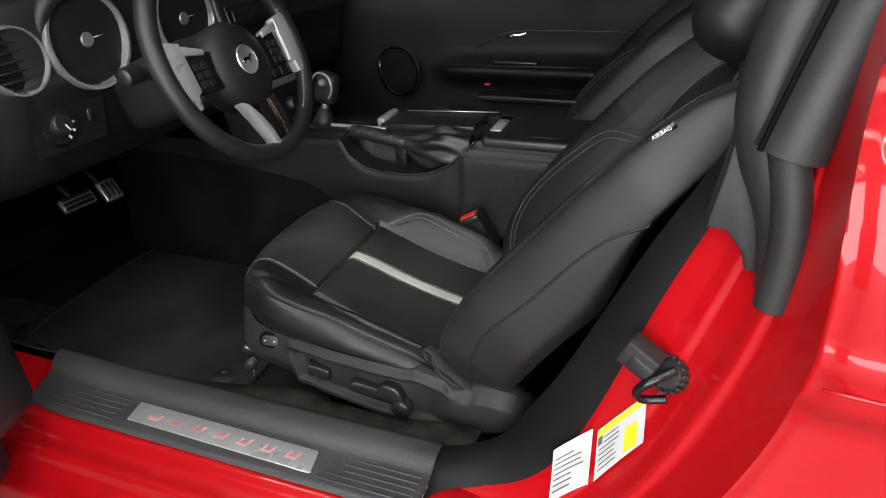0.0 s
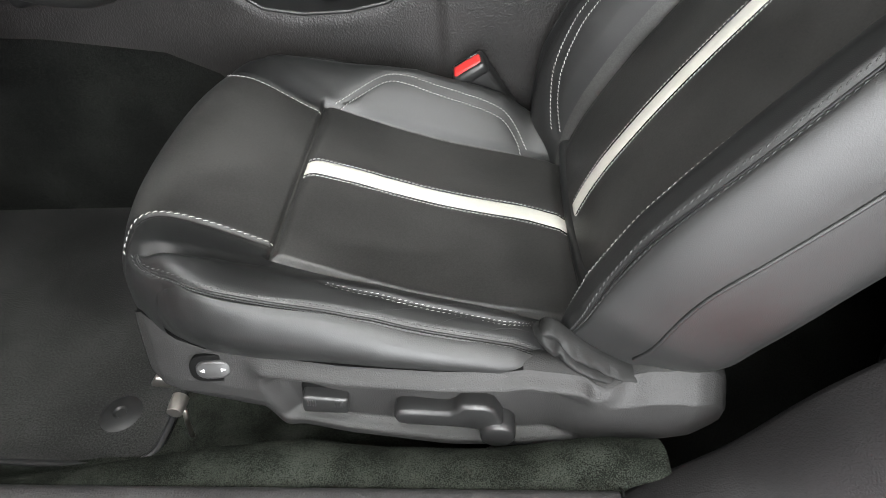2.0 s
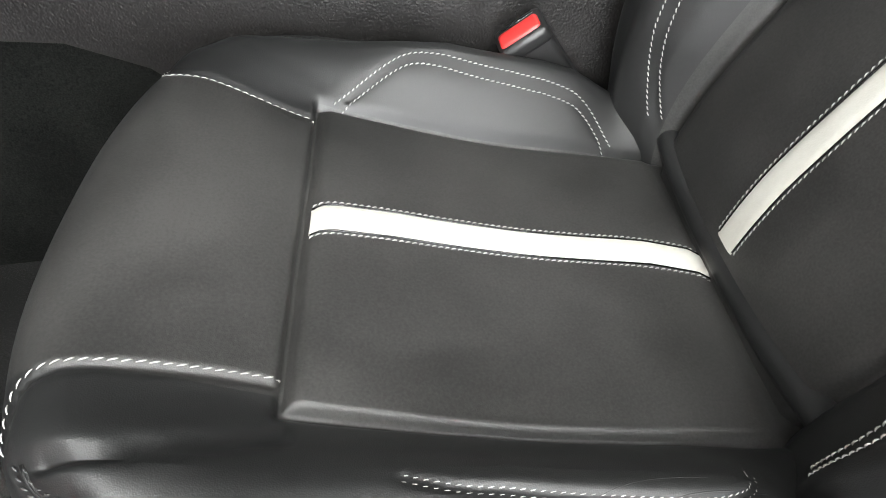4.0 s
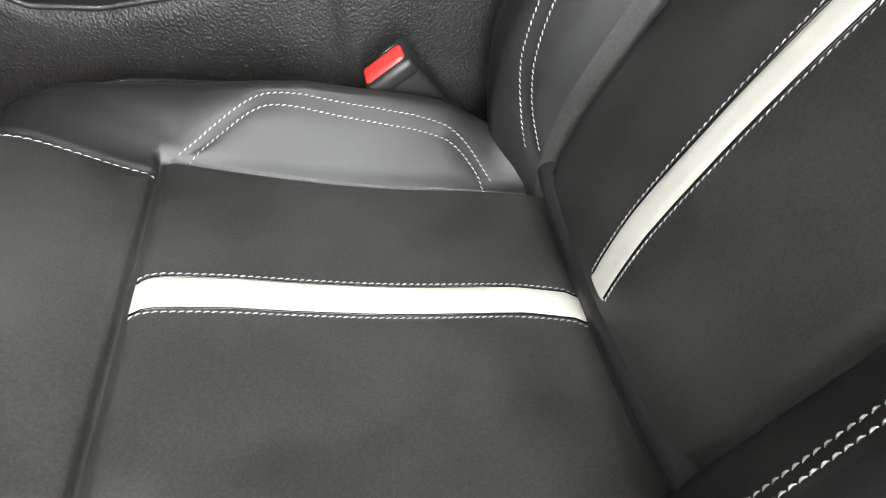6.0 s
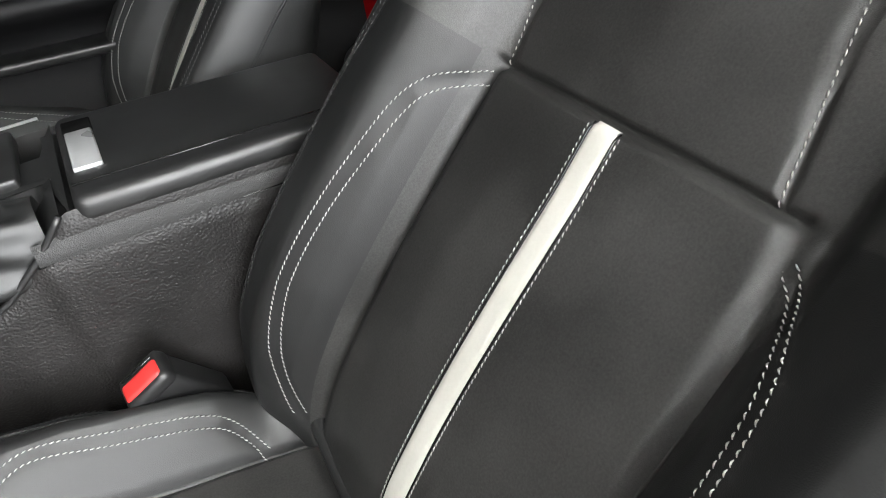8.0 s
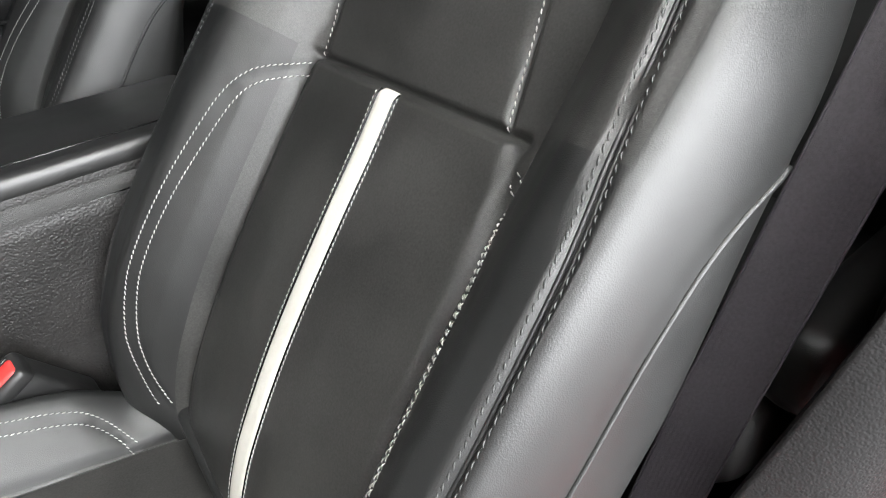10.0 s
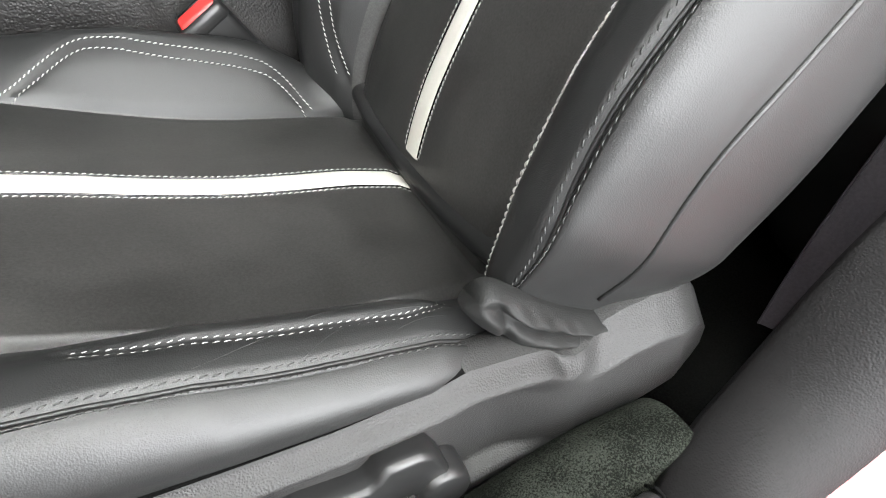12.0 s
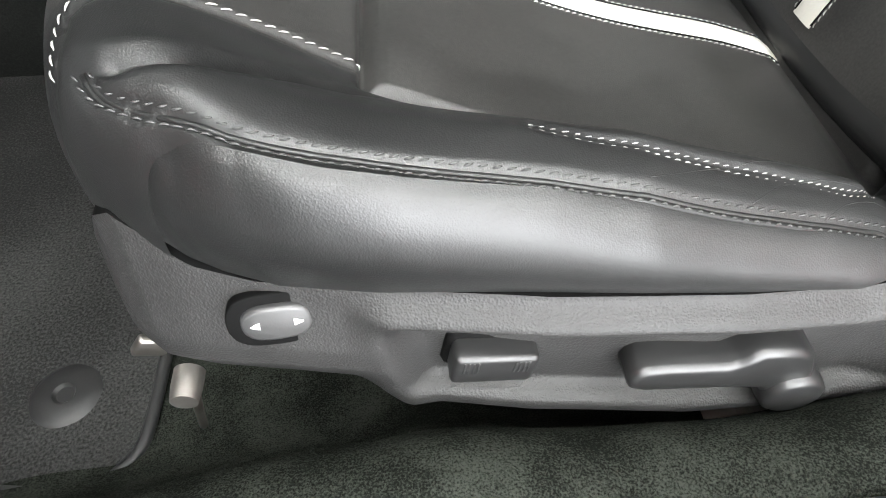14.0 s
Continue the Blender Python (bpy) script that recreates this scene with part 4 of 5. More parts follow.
for i in range(7):
    x = -0.170 + i * 0.0415
    bm = slab([(x, 0.1745), (x + 0.019, 0.1745), (x + 0.0235, 0.1885), (x + 0.0185, 0.1885), (x + 0.0150, 0.1785), (x + 0.0055, 0.1785), (x + 0.0085, 0.1885), (x + 0.0045, 0.1885)], "z", 0.3861, 0.3865, 0)
    part("letter_shape", bm, M_PINK, badge, "pink plain shape for a letter", smooth=False)

# rear trim: rises from the sill's end up the pillar, shade put into its colour
INNER = [(0.292, 0.262, 0.388), (0.335, 0.284, 0.386), (0.378, 0.291, 0.412), (0.415, 0.289, 0.485), (0.446, 0.279, 0.545), (0.496, 0.256, 0.672), (0.536, 0.242, 0.773), (0.573, 0.232, 0.848), (0.597, 0.226, 0.906), (0.622, 0.220, 1.02), (0.64, 0.215, 1.12)]
inn = np.array([tuple(p) for p in smooth_path(INNER, 3)])
inn = np.stack([np.interp(np.linspace(0, 1, 60), np.linspace(0, 1, len(inn)), inn[:, k]) for k in range(3)], 1)


def rear_trim(i, k):
    a = Vector((ed[i][0] + 0.004, 0.219 - 0.018 * step(28, 45, i), ed[i][1] - 0.004))
    if i < 8:
        a.y -= 0.045 * (1 - i / 8) ** 1.5
        a.z += 0.006 * (1 - i / 8)
    b = Vector(inn[i])
    p = a.lerp(b, k)
    t = (Vector(inn[min(i + 1, 59)]) - Vector(inn[max(i - 1, 0)])).normalized()
    out = Vector((-t.z, 0, t.x))
    arch = math.sin(math.pi * min(k, 1)) if k < 1 else 0.0
    bulge = (0.016 - 0.013 * step(10, 26, i)) * arch**0.7
    p += out * bulge + Vector((0, -0.006 * arch, 0))
    if k > 1:
        p = b + Vector((0.16, 0.012, -0.02)) * (k - 1) * 2
    return p


tr = sheet("rear_trim", range(60), np.r_[np.linspace(0, 1, 24), 1.1, 1.5], rear_trim, M_TRIM_SHADED, sill, "grained trim curving up to the pillar, darkened as in shade")
tube("trim_joint", [(0.2935, 0.150, 0.3855), (0.2935, 0.21, 0.3865), (0.2935, 0.232, 0.400), (0.2935, 0.26, 0.3965), (0.2935, 0.267, 0.388)], 0.0012, M_GLOSS, sill, sides=6)

seals = thing("door_seal", "thick black rubber weatherstrip round the door opening", "weatherstrip", at=(0.6, 0.19, 0.77))
tube("pillar_seal", smooth_path([(0.640, 0.165, 1.14), (0.612, 0.168, 1.02), (0.602, 0.168, 0.974), (0.597, 0.168, 0.930), (0.605, 0.167, 0.892), (0.622, 0.166, 0.858), (0.634, 0.165, 0.822), (0.639, 0.165, 0.776)], 3), 0.0225, M_RUBBER, seals, "hollow rubber tube seal", 18)
run = smooth_path([(0.680, 0.148, 1.14), (0.649, 0.148, 1.03), (0.636, 0.148, 0.98), (0.624, 0.148, 0.93), (0.617, 0.148, 0.898)], 3)
tube("glass_run", run, 0.0255, M_RUBBER, seals, "broad rubber glass run", 18)
tube("run_groove", [p + Vector((-0.022, -0.0140, 0.004)) for p in run], 0.0022, M_DARK, seals, "dark groove between the strips", 8)
tube("lower_lip", smooth_path([(0.612, 0.148, 0.910), (0.624, 0.146, 0.87), (0.632, 0.146, 0.82), (0.630, 0.148, 0.768)], 3), 0.0145, M_RUBBER, seals, "thin rubber lip", 12)
bm = slab([(0.572, 0.821), (0.589, 0.818), (0.603, 0.801), (0.608, 0.785), (0.622, 0.780), (0.612, 0.87), (0.600, 0.95), (0.585, 0.93), (0.579, 0.87)], "y", 0.170, 0.198, 0.004, 2)
sharp(part("seal_corner", bm, M_RUBBER, seals, "moulded rubber corner plate"), 40)

# striker and stickers on the jamb
striker = thing("door_striker", "black door striker loop bolted to the red jamb", "striker", at=(0.575, 0.19, 0.64))
STRIKE = pose(0.567, 0.186, 0.650, 62, 0, -34)
lathe("striker_base", [(0, 0.010), (0.013, 0.010), (0.0165, 0.006), (0.018, 0.0), (0.018, -0.02)], STRIKE, M_RUBBER, striker, "round black base", 28)
for i in range(16):
    box("tooth", 0.0165, 0.0195, -0.0017, 0.0017, -0.002, 0.011, M_RUBBER, striker, "", 0.0006, 1, STRIKE @ pose(0, 0, 0, 0, 0, i * 22.5))
tube("striker_loop", smooth_path([(0.570, 0.176, 0.664), (0.548, 0.162, 0.655), (0.536, 0.164, 0.640), (0.541, 0.168, 0.625), (0.566, 0.174, 0.628)], 2), 0.0046, M_GLOSS, striker, "bent steel loop")
box("striker_cap", -0.0180, 0.0180, -0.010, 0.014, -0.0150, 0.0150, M_PLASTIC, striker, "grey plastic cap", 0.003, 2, pose(0.537, 0.180, 0.668, 0, 24, -20))
box("cap_step", -0.0120, 0.0120, -0.013, -0.006, -0.0080, 0.0090, M_RUBBER, striker, "", 0.002, 2, pose(0.541, 0.180, 0.663, 0, 24, -20))


JAMB = np.array([[jamb(i, k) for k in np.linspace(0, 1, 80)] for i in range(60)]).reshape(-1, 3)


def jamb_spot(x, z, lift):
    """The jamb's outer face at a place of the side view."""
    e = np.hypot(JAMB[:, 0] - x, JAMB[:, 2] - z)
    near = e < 0.05
    w = np.exp(-((e[near] / 0.014) ** 2)) + 1e-9
    return Vector((x - 0.3 * lift, (JAMB[near, 1] * w).sum() / w.sum() - lift - 0.002, z))


def sticker(name, corners, label, yellow):
    tl, tr, br, bl = [Vector((x, 0, z)) for x, z in corners]
    mid = (tl + br) / 2
    root = thing(name, label, "sticker", "jamb stickers", at=jamb_spot(mid.x, mid.z, 0.001))

    def spot(u, v, lift):
        p = tl.lerp(tr, u).lerp(bl.lerp(br, u), v)
        return jamb_spot(p.x, p.z, lift)

    sheet("paper", np.linspace(0, 1, 14), np.linspace(0, 1, 10), lambda u, v: spot(u, v, 0.0014), M_LABEL, root, "white printed paper")
    if yellow:
        sheet("yellow_band", np.linspace(0.02, 0.98, 12), np.linspace(0.02, 0.17, 3), lambda u, v: spot(u, v, 0.0020), M_YELLOW, root, "yellow heading band")
        sheet("yellow_box", np.linspace(0.60, 0.86, 5), np.linspace(0.42, 0.92, 4), lambda u, v: spot(u, v, 0.0020), M_YELLOW, root, "yellow table")
        sheet("round_mark", np.linspace(0.03, 0.13, 4), np.linspace(0.18, 0.36, 4), lambda u, v: spot(u, v, 0.0020), M_INK, root, "dark round mark")
    rnd = random.Random(len(name))
    for r in range(7):
        v = 0.24 + r * 0.10
        u0, u1 = (0.16 if yellow and r < 2 else 0.07), (0.40 + 0.14 * rnd.random() if yellow else 0.45 + 0.45 * rnd.random())
        sheet("print_line", np.linspace(u0, u1, 6), (v, v + 0.030), lambda u, w: spot(u, w, 0.0022), M_INK, root)


sticker("tyre_sticker", ((0.5035, 0.536), (0.5490, 0.613), (0.5520, 0.563), (0.5060, 0.478)), "white and yellow information sticker on the jamb", True)
sticker("paper_sticker", ((0.4540, 0.480), (0.4980, 0.535), (0.5000, 0.470), (0.4550, 0.412)), "white printed sticker on the red jamb", False)

# ---- carpet, mat ----
carpet = [(0.262, 0.380), (0.270, 0.385), (0.284, 0.385), (0.300, 0.379), (0.314, 0.365), (0.324, 0.340), (0.336, 0.306), (0.354, 0.282), (0.39, 0.268), (0.50, 0.265)]
cs = smooth_path([(0, y, z) for y, z in carpet], 2)


def carpet_at(x, i):
    p = cs[i]
    k = i / (len(cs) - 1)
    hump = 0.010 * math.exp(-((x - 0.03) / 0.05) ** 2) * math.sin(math.pi * k) - 0.03 * step(-0.05, -0.25, x) * math.sin(math.pi * k) ** 2 + 0.012 * step(0.15, 0.3, x) * math.sin(math.pi * k)
    return (x, p.y + 0.4 * hump, p.z + hump + 0.002 * math.sin(40 * x + 6 * k))


cp = sheet("carpet_riser", np.linspace(-1.05, 0.335, 110), range(len(cs)), carpet_at, M_CARPET, None, flip=True)
tagged(cp, "grey-green carpet rolled up against the sill trim", "carpet", kind="structure")
# loose pile fibres along the riser
rnd = random.Random(7)
vv, ff = [], []
for _ in range(45000):
    x, u = rnd.uniform(-0.32, 0.332), rnd.uniform(1, len(cs) - 2)
    p = Vector(carpet_at(x, int(u))).lerp(Vector(carpet_at(x, int(u) + 1)), u - int(u))
    d = Vector((rnd.uniform(-1, 1), rnd.uniform(-1.2, 0.2), rnd.uniform(0.3, 1.2))).normalized() * rnd.uniform(0.0010, 0.0022)
    s = Vector((rnd.uniform(-1, 1), rnd.uniform(-1, 1), 0)).normalized() * 0.00022
    b = len(vv)
    vv += [p - s, p + s, p + d]
    ff.append((b, b + 1, b + 2))
tagged(mesh_of("carpet_pile", vv, ff, M_CARPET, None), "short grey carpet pile", "carpet", kind="stuff")

mat = thing("floor_mat", "black carpet floor mat with a bound edge", "floor mat", at=(-0.45, 0.6, 0.266))
MAT = smooth_path([(-0.175, 0.350, 0), (-0.165, 0.39, 0), (-0.178, 0.76, 0), (-0.21, 0.785, 0), (-0.62, 0.835, 0), (-0.74, 0.83, 0), (-0.78, 0.76, 0), (-0.76, 0.40, 0), (-0.70, 0.365, 0), (-0.22, 0.342, 0)], 3, True)
bm = slab([(p.x, p.y) for p in MAT], "z", 0.2625, 0.2705, 0.002, 2)
part("mat_top", bm, M_MAT, mat, "black mat pile")
tube("mat_binding", [(p.x, p.y, 0.268) for p in MAT], 0.0045, M_RUBBER, mat, "sewn edge binding", 8, True)
lathe("mat_eyelet", [(0.006, 0.001), (0.008, 0.0035), (0.020, 0.0028), (0.024, 0.0)], pose(-0.230, 0.408, 0.2705), M_RUBBER, mat, "round mat fixing", 30)


# ---- centre console ----
console = thing("centre_console", "black grained centre console with armrest lid and handbrake tray", "console", at=(0.05, 0.90, 0.27))
CY0, CY1 = 0.812, 0.992


def console_top(x):
    return float(np.interp(x, [-0.62, -0.40, -0.30, -0.14, 0.0, 0.165, 0.185, 0.36, 0.42, 0.46], [0.60, 0.60, 0.622, 0.632, 0.640, 0.652, 0.6535, 0.6500, 0.64, 0.60]))


def tray_low(x):
    """Lower rim of the hollow that holds the handbrake."""
    return float(np.interp(x, [-0.145, -0.125, -0.09, -0.04, 0.02, 0.07, 0.11, 0.145, 0.17], [0.634, 0.596, 0.571, 0.562, 0.563, 0.572, 0.592, 0.622, 0.651]))


def side(x, k):
    top = console_top(x)
    if -0.145 < x < 0.17:
        top = min(top, tray_low(x))
    z = 0.26 + (top - 0.26) * k
    y = CY0 - 0.020 * step(0.50, 0.28, z) + 0.004 * step(top - 0.010, top, z) - 0.004 * step(0.620, 0.612, z) * step(0.13, 0.15, x)
    return (x, y, z)


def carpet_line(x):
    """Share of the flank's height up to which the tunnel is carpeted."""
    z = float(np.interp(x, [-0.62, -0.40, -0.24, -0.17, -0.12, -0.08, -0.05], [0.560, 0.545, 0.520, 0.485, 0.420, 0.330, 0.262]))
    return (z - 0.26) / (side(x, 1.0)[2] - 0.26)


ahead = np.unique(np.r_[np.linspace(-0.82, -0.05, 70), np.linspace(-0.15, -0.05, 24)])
# tunnel carpet is black, with the footwell's shade added to its colour
sheet("tunnel_carpet", ahead, np.linspace(0, 1, 30), lambda x, k: side(x, k * carpet_line(x)), M_CARPET_SHADED, console, "black carpet on the tunnel, darkened further as in shade")
sheet("console_cheek", ahead, np.linspace(0, 1, 30), lambda x, k: side(x, carpet_line(x) + (1 - carpet_line(x)) * k), M_CONSOLE, console, "pebble-grained console cheek")
us = np.unique(np.r_[np.linspace(-0.05, 0.46, 50), np.linspace(-0.05, 0.175, 40)])
sheet("console_side", us, np.linspace(0, 1, 40), side, M_CONSOLE, console, "pebble-grained console flank", flip=False)
sheet("far_side_panel", np.linspace(-0.62, 0.46, 30), np.linspace(0, 1, 12), lambda x, k: (x, CY1 + 0.02 * (1 - k), 0.26 + (console_top(x) - 0.262) * k), M_PLASTIC, console, flip=True)
sheet("rear_end", np.linspace(0, 1, 8), np.linspace(0, 1, 8), lambda k, j: (0.458, CY0 + (CY1 - CY0) * j, 0.26 + 0.34 * k), M_PLASTIC, console)
# tray floor and inner wall
sheet("handbrake_tray", np.linspace(-0.145, 0.17, 40), np.linspace(0, 1, 10), lambda x, k: (x, CY0 + 0.003 + 0.066 * k, tray_low(x) + (0.006 * k if k < 0.9 else 0.006 + (console_top(x) - 0.003 - tray_low(x) - 0.006) * (k - 0.9) * 10)), M_SMOOTH, console, "smooth moulded handbrake tray", flip=True)
tube("tray_rim", [(x, CY0 + 0.001, tray_low(x) + 0.002) for x in np.linspace(-0.145, 0.17, 60)], 0.0028, M_SMOOTH, console, "raised tray rim", 8)
tube("console_seam", [(0.14 + 0.22 * k, CY0 - 0.0005, 0.6155 + 0.002 * k) for k in np.linspace(0, 1, 12)], 0.0011, M_GLOSS, console, sides=6)
sheet("console_deck", np.unique(np.r_[np.linspace(-0.62, 0.178, 60)]), np.linspace(0, 1, 14), lambda x, k: (x, CY0 + 0.002 + (0.066 if -0.143 < x < 0.168 else 0) * (1 - k) + (CY1 - CY0) * k * (1 - (0.066 / 0.18 if -0.143 < x < 0.168 else 0)), console_top(x) - 0.002 * (k < 0.01)), M_SMOOTH, console, "smooth console deck", flip=True)
sheet("deck_end", (0.166, 0.36), (0, 1), lambda x, k: (x, CY0 + 0.004 + (CY1 - CY0 - 0.008) * k, console_top(x) - 0.008), M_SMOOTH, console, flip=True)
# paler plastic strip paints the light on the lid's up-turned lower edge
sheet("lit_band", np.linspace(0.142, 0.452, 24), np.linspace(0, 1, 8), lambda x, k: (x, CY0 - 0.0042 + 0.006 * k * k, 0.6180 + 0.0025 * (x - 0.14) / 0.3 + (console_top(min(x, 0.40)) - 0.0160 - 0.6180) * k), M_PLASTIC, console, "grained band under the lid, lightened as if lit from above")
# lid with a chrome latch
lid = box("armrest_lid", 0.182, 0.452, CY0 - 0.001, CY1 - 0.012, 0.637, 0.663, M_SMOOTH, console, "soft black armrest lid", 0.010, 4)
tube("lid_line", [(0.186, 0.835, 0.6635), (0.40, 0.835, 0.6635)], 0.0009, M_GLOSS, lid, sides=6)
box("lid_latch", 0.190, 0.213, 0.856, 0.930, 0.660, 0.6665, M_SILVER_LIT, lid, "polished chrome latch", 0.0015, 2)
box("latch_recess", 0.189, 0.214, 0.930, 0.957, 0.659, 0.6652, M_DARK, lid, "", 0.001, 1)
# sliding cupholder door with a bright handle
box("cupholder_door", -0.050, 0.172, 0.884, 0.986, 0.642, 0.658, M_SMOOTH, console, "satin sliding cupholder cover", 0.003, 2, Matrix.Translation((0, 0, -0.004)) @ pose(0, 0, 0, 0, -2.2, 0))
tube("door_edge", [(-0.05, 0.986, 0.655), (0.172, 0.986, 0.664)], 0.0016, M_SATIN, console, "thin bright edge", 6)
box("cupholder_handle", -0.058, -0.040, 0.895, 0.980, 0.640, 0.660, M_SILVER_LIT, console, "bright cupholder handle", 0.004, 3, Matrix.Translation((-0.03, 0, 0.0)))
box("shifter_strip", -0.20, -0.06, 0.878, 0.888, 0.638, 0.6445, M_SILVER_LIT, console, "bright shifter strip", 0.002, 2)
box("shifter_plate", -0.32, -0.10, 0.875, 0.975, 0.622, 0.639, M_GLOSS, console, "gloss black shifter plate", 0.004, 2)
for i in range(5):
    box("gear_mark", -0.235 + i * 0.027, -0.227 + i * 0.027, 0.8905, 0.8965, 0.6385, 0.6396, M_MARK, console, "", 0.0003, 1)

shifter = thing("gear_selector", "black leather gear selector with a satin cap", "gear selector", at=(-0.23, 0.91, 0.635))
tube("lever_boot", [(-0.235, 0.91, 0.632), (-0.232, 0.91, 0.65), (-0.228, 0.91, 0.672)], [0.030, 0.021, 0.013], M_LEATHER, shifter, "leather lever boot", 16)
tube("lever_shaft", [(-0.23, 0.91, 0.66), (-0.222, 0.91, 0.70)], 0.009, M_SATIN, shifter)
bm = rounded_box(-0.027, 0.030, -0.021, 0.021, -0.040, 0.035, 0.018, 5)
bmesh.ops.transform(bm, matrix=pose(-0.218, 0.91, 0.722, 0, 16, 0), verts=bm.verts)
knob = part("knob", bm, M_LEATHER, shifter, "rounded leather knob")
tube("knob_cap", smooth_path([(-0.244, 0.889, 0.738), (-0.225, 0.889, 0.760), (-0.196, 0.889, 0.752), (-0.190, 0.889, 0.72), (-0.202, 0.889, 0.70)], 3), 0.0028, M_SATIN, shifter, "thin satin band")
lathe("thumb_button", [(0, 0.006), (0.006, 0.006), (0.0085, 0.003), (0.0085, -0.004)], pose(-0.214, 0.888, 0.735, 90, 0, 0), M_SATIN, shifter, "round thumb button", 24)

brake = thing("handbrake", "handbrake lever with ribbed leather grip and gathered boot", "handbrake", at=(0.0, 0.845, 0.57))
grip = smooth_path([(-0.128, 0.846, 0.642), (-0.10, 0.846, 0.641), (-0.06, 0.846, 0.636), (-0.02, 0.846, 0.629), (0.01, 0.846, 0.624)], 3)
tube("grip", grip, [0.010 + 0.006 * math.sin(math.pi * min(1, 0.15 + 0.85 * i / (len(grip) - 1)) * 0.8) for i in range(len(grip))], M_LEATHER, brake, "leather grip", 16)
for i in range(16):
    x = -0.112 + i * 0.0068
    z = float(np.interp(x, [g.x for g in grip], [g.z for g in grip]))
    lathe("grip_rib", [(0.0150, -0.0010), (0.0164, 0), (0.0150, 0.0010)], pose(x, 0.846, z, 0, 97, 0), M_RUBBER, brake, "", 16)
lathe("release_button", [(0, 0.012), (0.005, 0.012), (0.0065, 0.009), (0.0065, 0)], pose(-0.127, 0.846, 0.642, 0, -88, 0), M_CHROME, brake, "chrome release button", 18)


def boot(u, v):
    g = 2 * math.pi * v
    r = 0.017 + 0.012 * math.sin(math.pi * u) + 0.012 * u
    f = 1 + 0.20 * math.sin(5 * g + 3 * u) * math.sin(math.pi * u) + 0.10 * math.sin(9 * g - 7 * u) * u * (1 - u) * 4
    return (0.004 + 0.150 * u, 0.846 + r * 0.95 * f * math.cos(g), 0.624 - 0.020 * u * (1 - u) * 2 + 0.004 * u + r * 1.15 * f * math.sin(g) - 0.004 * math.sin(8 * u))


sheet("boot", np.linspace(0, 1, 40), np.linspace(0, 1, 49), boot, M_LEATHER, brake, "soft gathered leather boot")
box("lever_slot", -0.022, 0.006, 0.836, 0.858, 0.570, 0.620, M_GLOSS, brake, "dark slot", 0.004, 2)

buckle = thing("seatbelt_buckle", "black seatbelt buckle with a red release button", "buckle", at=(0.2, 0.775, 0.43))
m = pose(0.190, 0.770, 0.478, 0, -30, 0) @ pose(0, 0, 0, 10, 0, 0)
box("housing", -0.0225, 0.0225, -0.019, 0.013, -0.055, 0.034, M_SMOOTH, buckle, "smooth plastic housing", 0.006, 3, m)
box("frame_lip", -0.0232, 0.0232, -0.0200, 0.0142, 0.022, 0.040, M_SMOOTH, buckle, "raised mouth of the buckle", 0.006, 3, m)
box("release_button", -0.0195, 0.0195, -0.0150, 0.004, 0.024, 0.0424, M_BUCKLE, buckle, "bright red push button", 0.004, 3, m)
box("tongue_slot", -0.017, 0.017, 0.006, 0.009, 0.034, 0.0408, M_GLOSS, buckle, "", 0.001, 1, m)
tube("stalk", [(0.188, 0.774, 0.445), (0.178, 0.780, 0.39), (0.170, 0.785, 0.33)], 0.010, M_RUBBER, buckle, "black stalk")

# ---- seatbelt behind the seat ----
belt = thing("seatbelt", "grey-black woven seatbelt running down behind the seat", "seatbelt", at=(0.6, 0.3, 0.7))
BELT = smooth_path([(0.765, 0.300, 1.10), (0.700, 0.306, 0.90), (0.650, 0.314, 0.76), (0.600, 0.322, 0.63), (0.552, 0.328, 0.51), (0.515, 0.332, 0.40), (0.50, 0.332, 0.33)], 3)


def webbing(i, v):
    p = BELT[i]
    t = (BELT[min(i + 1, len(BELT) - 1)] - BELT[max(i - 1, 0)]).normalized()
    face = Vector((-0.72, -0.55, 0.35))
    face = (face - t * face.dot(t)).normalized()
    w = t.cross(face)
    return p + w * v * 0.024 + face * (0.0009 * math.cos(v * math.pi / 2) + 0.00007 * math.cos(v * 28 * math.pi / 2))


sheet("webbing", range(len(BELT)), np.linspace(-1, 1, 57), webbing, M_BELT, belt, "woven belt webbing")
sheet("webbing_back", range(len(BELT)), np.linspace(-1, 1, 5), lambda i, v: Vector(webbing(i, v)) - Vector((-0.72, -0.55, 0.35)) * 0.0016, M_BELT, belt, flip=True)
for v in (-0.98, 0.98):
    tube("selvedge", [webbing(i, v) for i in range(len(BELT))], 0.0010, M_BELT, belt, sides=6)

rear = thing("rear_bench", "dark leather rear seat behind the front seats", "rear seat", at=(0.9, 0.9, 0.4))
for y0, y1 in ((0.33, 0.87), (0.95, 1.49)):
    box("cushion", 0.66, 1.05, y0, y1, 0.30, 0.47, M_LEATHER, rear, "dark rear cushion", 0.05, 5)
    box("backrest", 0.0, 0.12, y0, y1, 0.0, 0.50, M_LEATHER, rear, "dark rear backrest", 0.045, 5, pose(0.97, 0, 0.42, 0, 18, 0))
bm = rounded_box(0.578, 0.70, 0.352, 0.455, 0.30, 0.535, 0.046, 5)
part("bolster", bm, M_LEATHER, rear, "rounded leather bolster")
panel = thing("rear_side_panel", "black moulded side panel beside the rear seat", "side panel", at=(0.8, 0.27, 0.5))
box("panel", 0.70, 1.12, 0.262, 0.29, 0.26, 0.93, M_PLASTIC, panel, "", 0.012)
bm = rounded_box(0.66, 1.05, 0.285, 0.345, 0.47, 0.56, 0.025, 4)
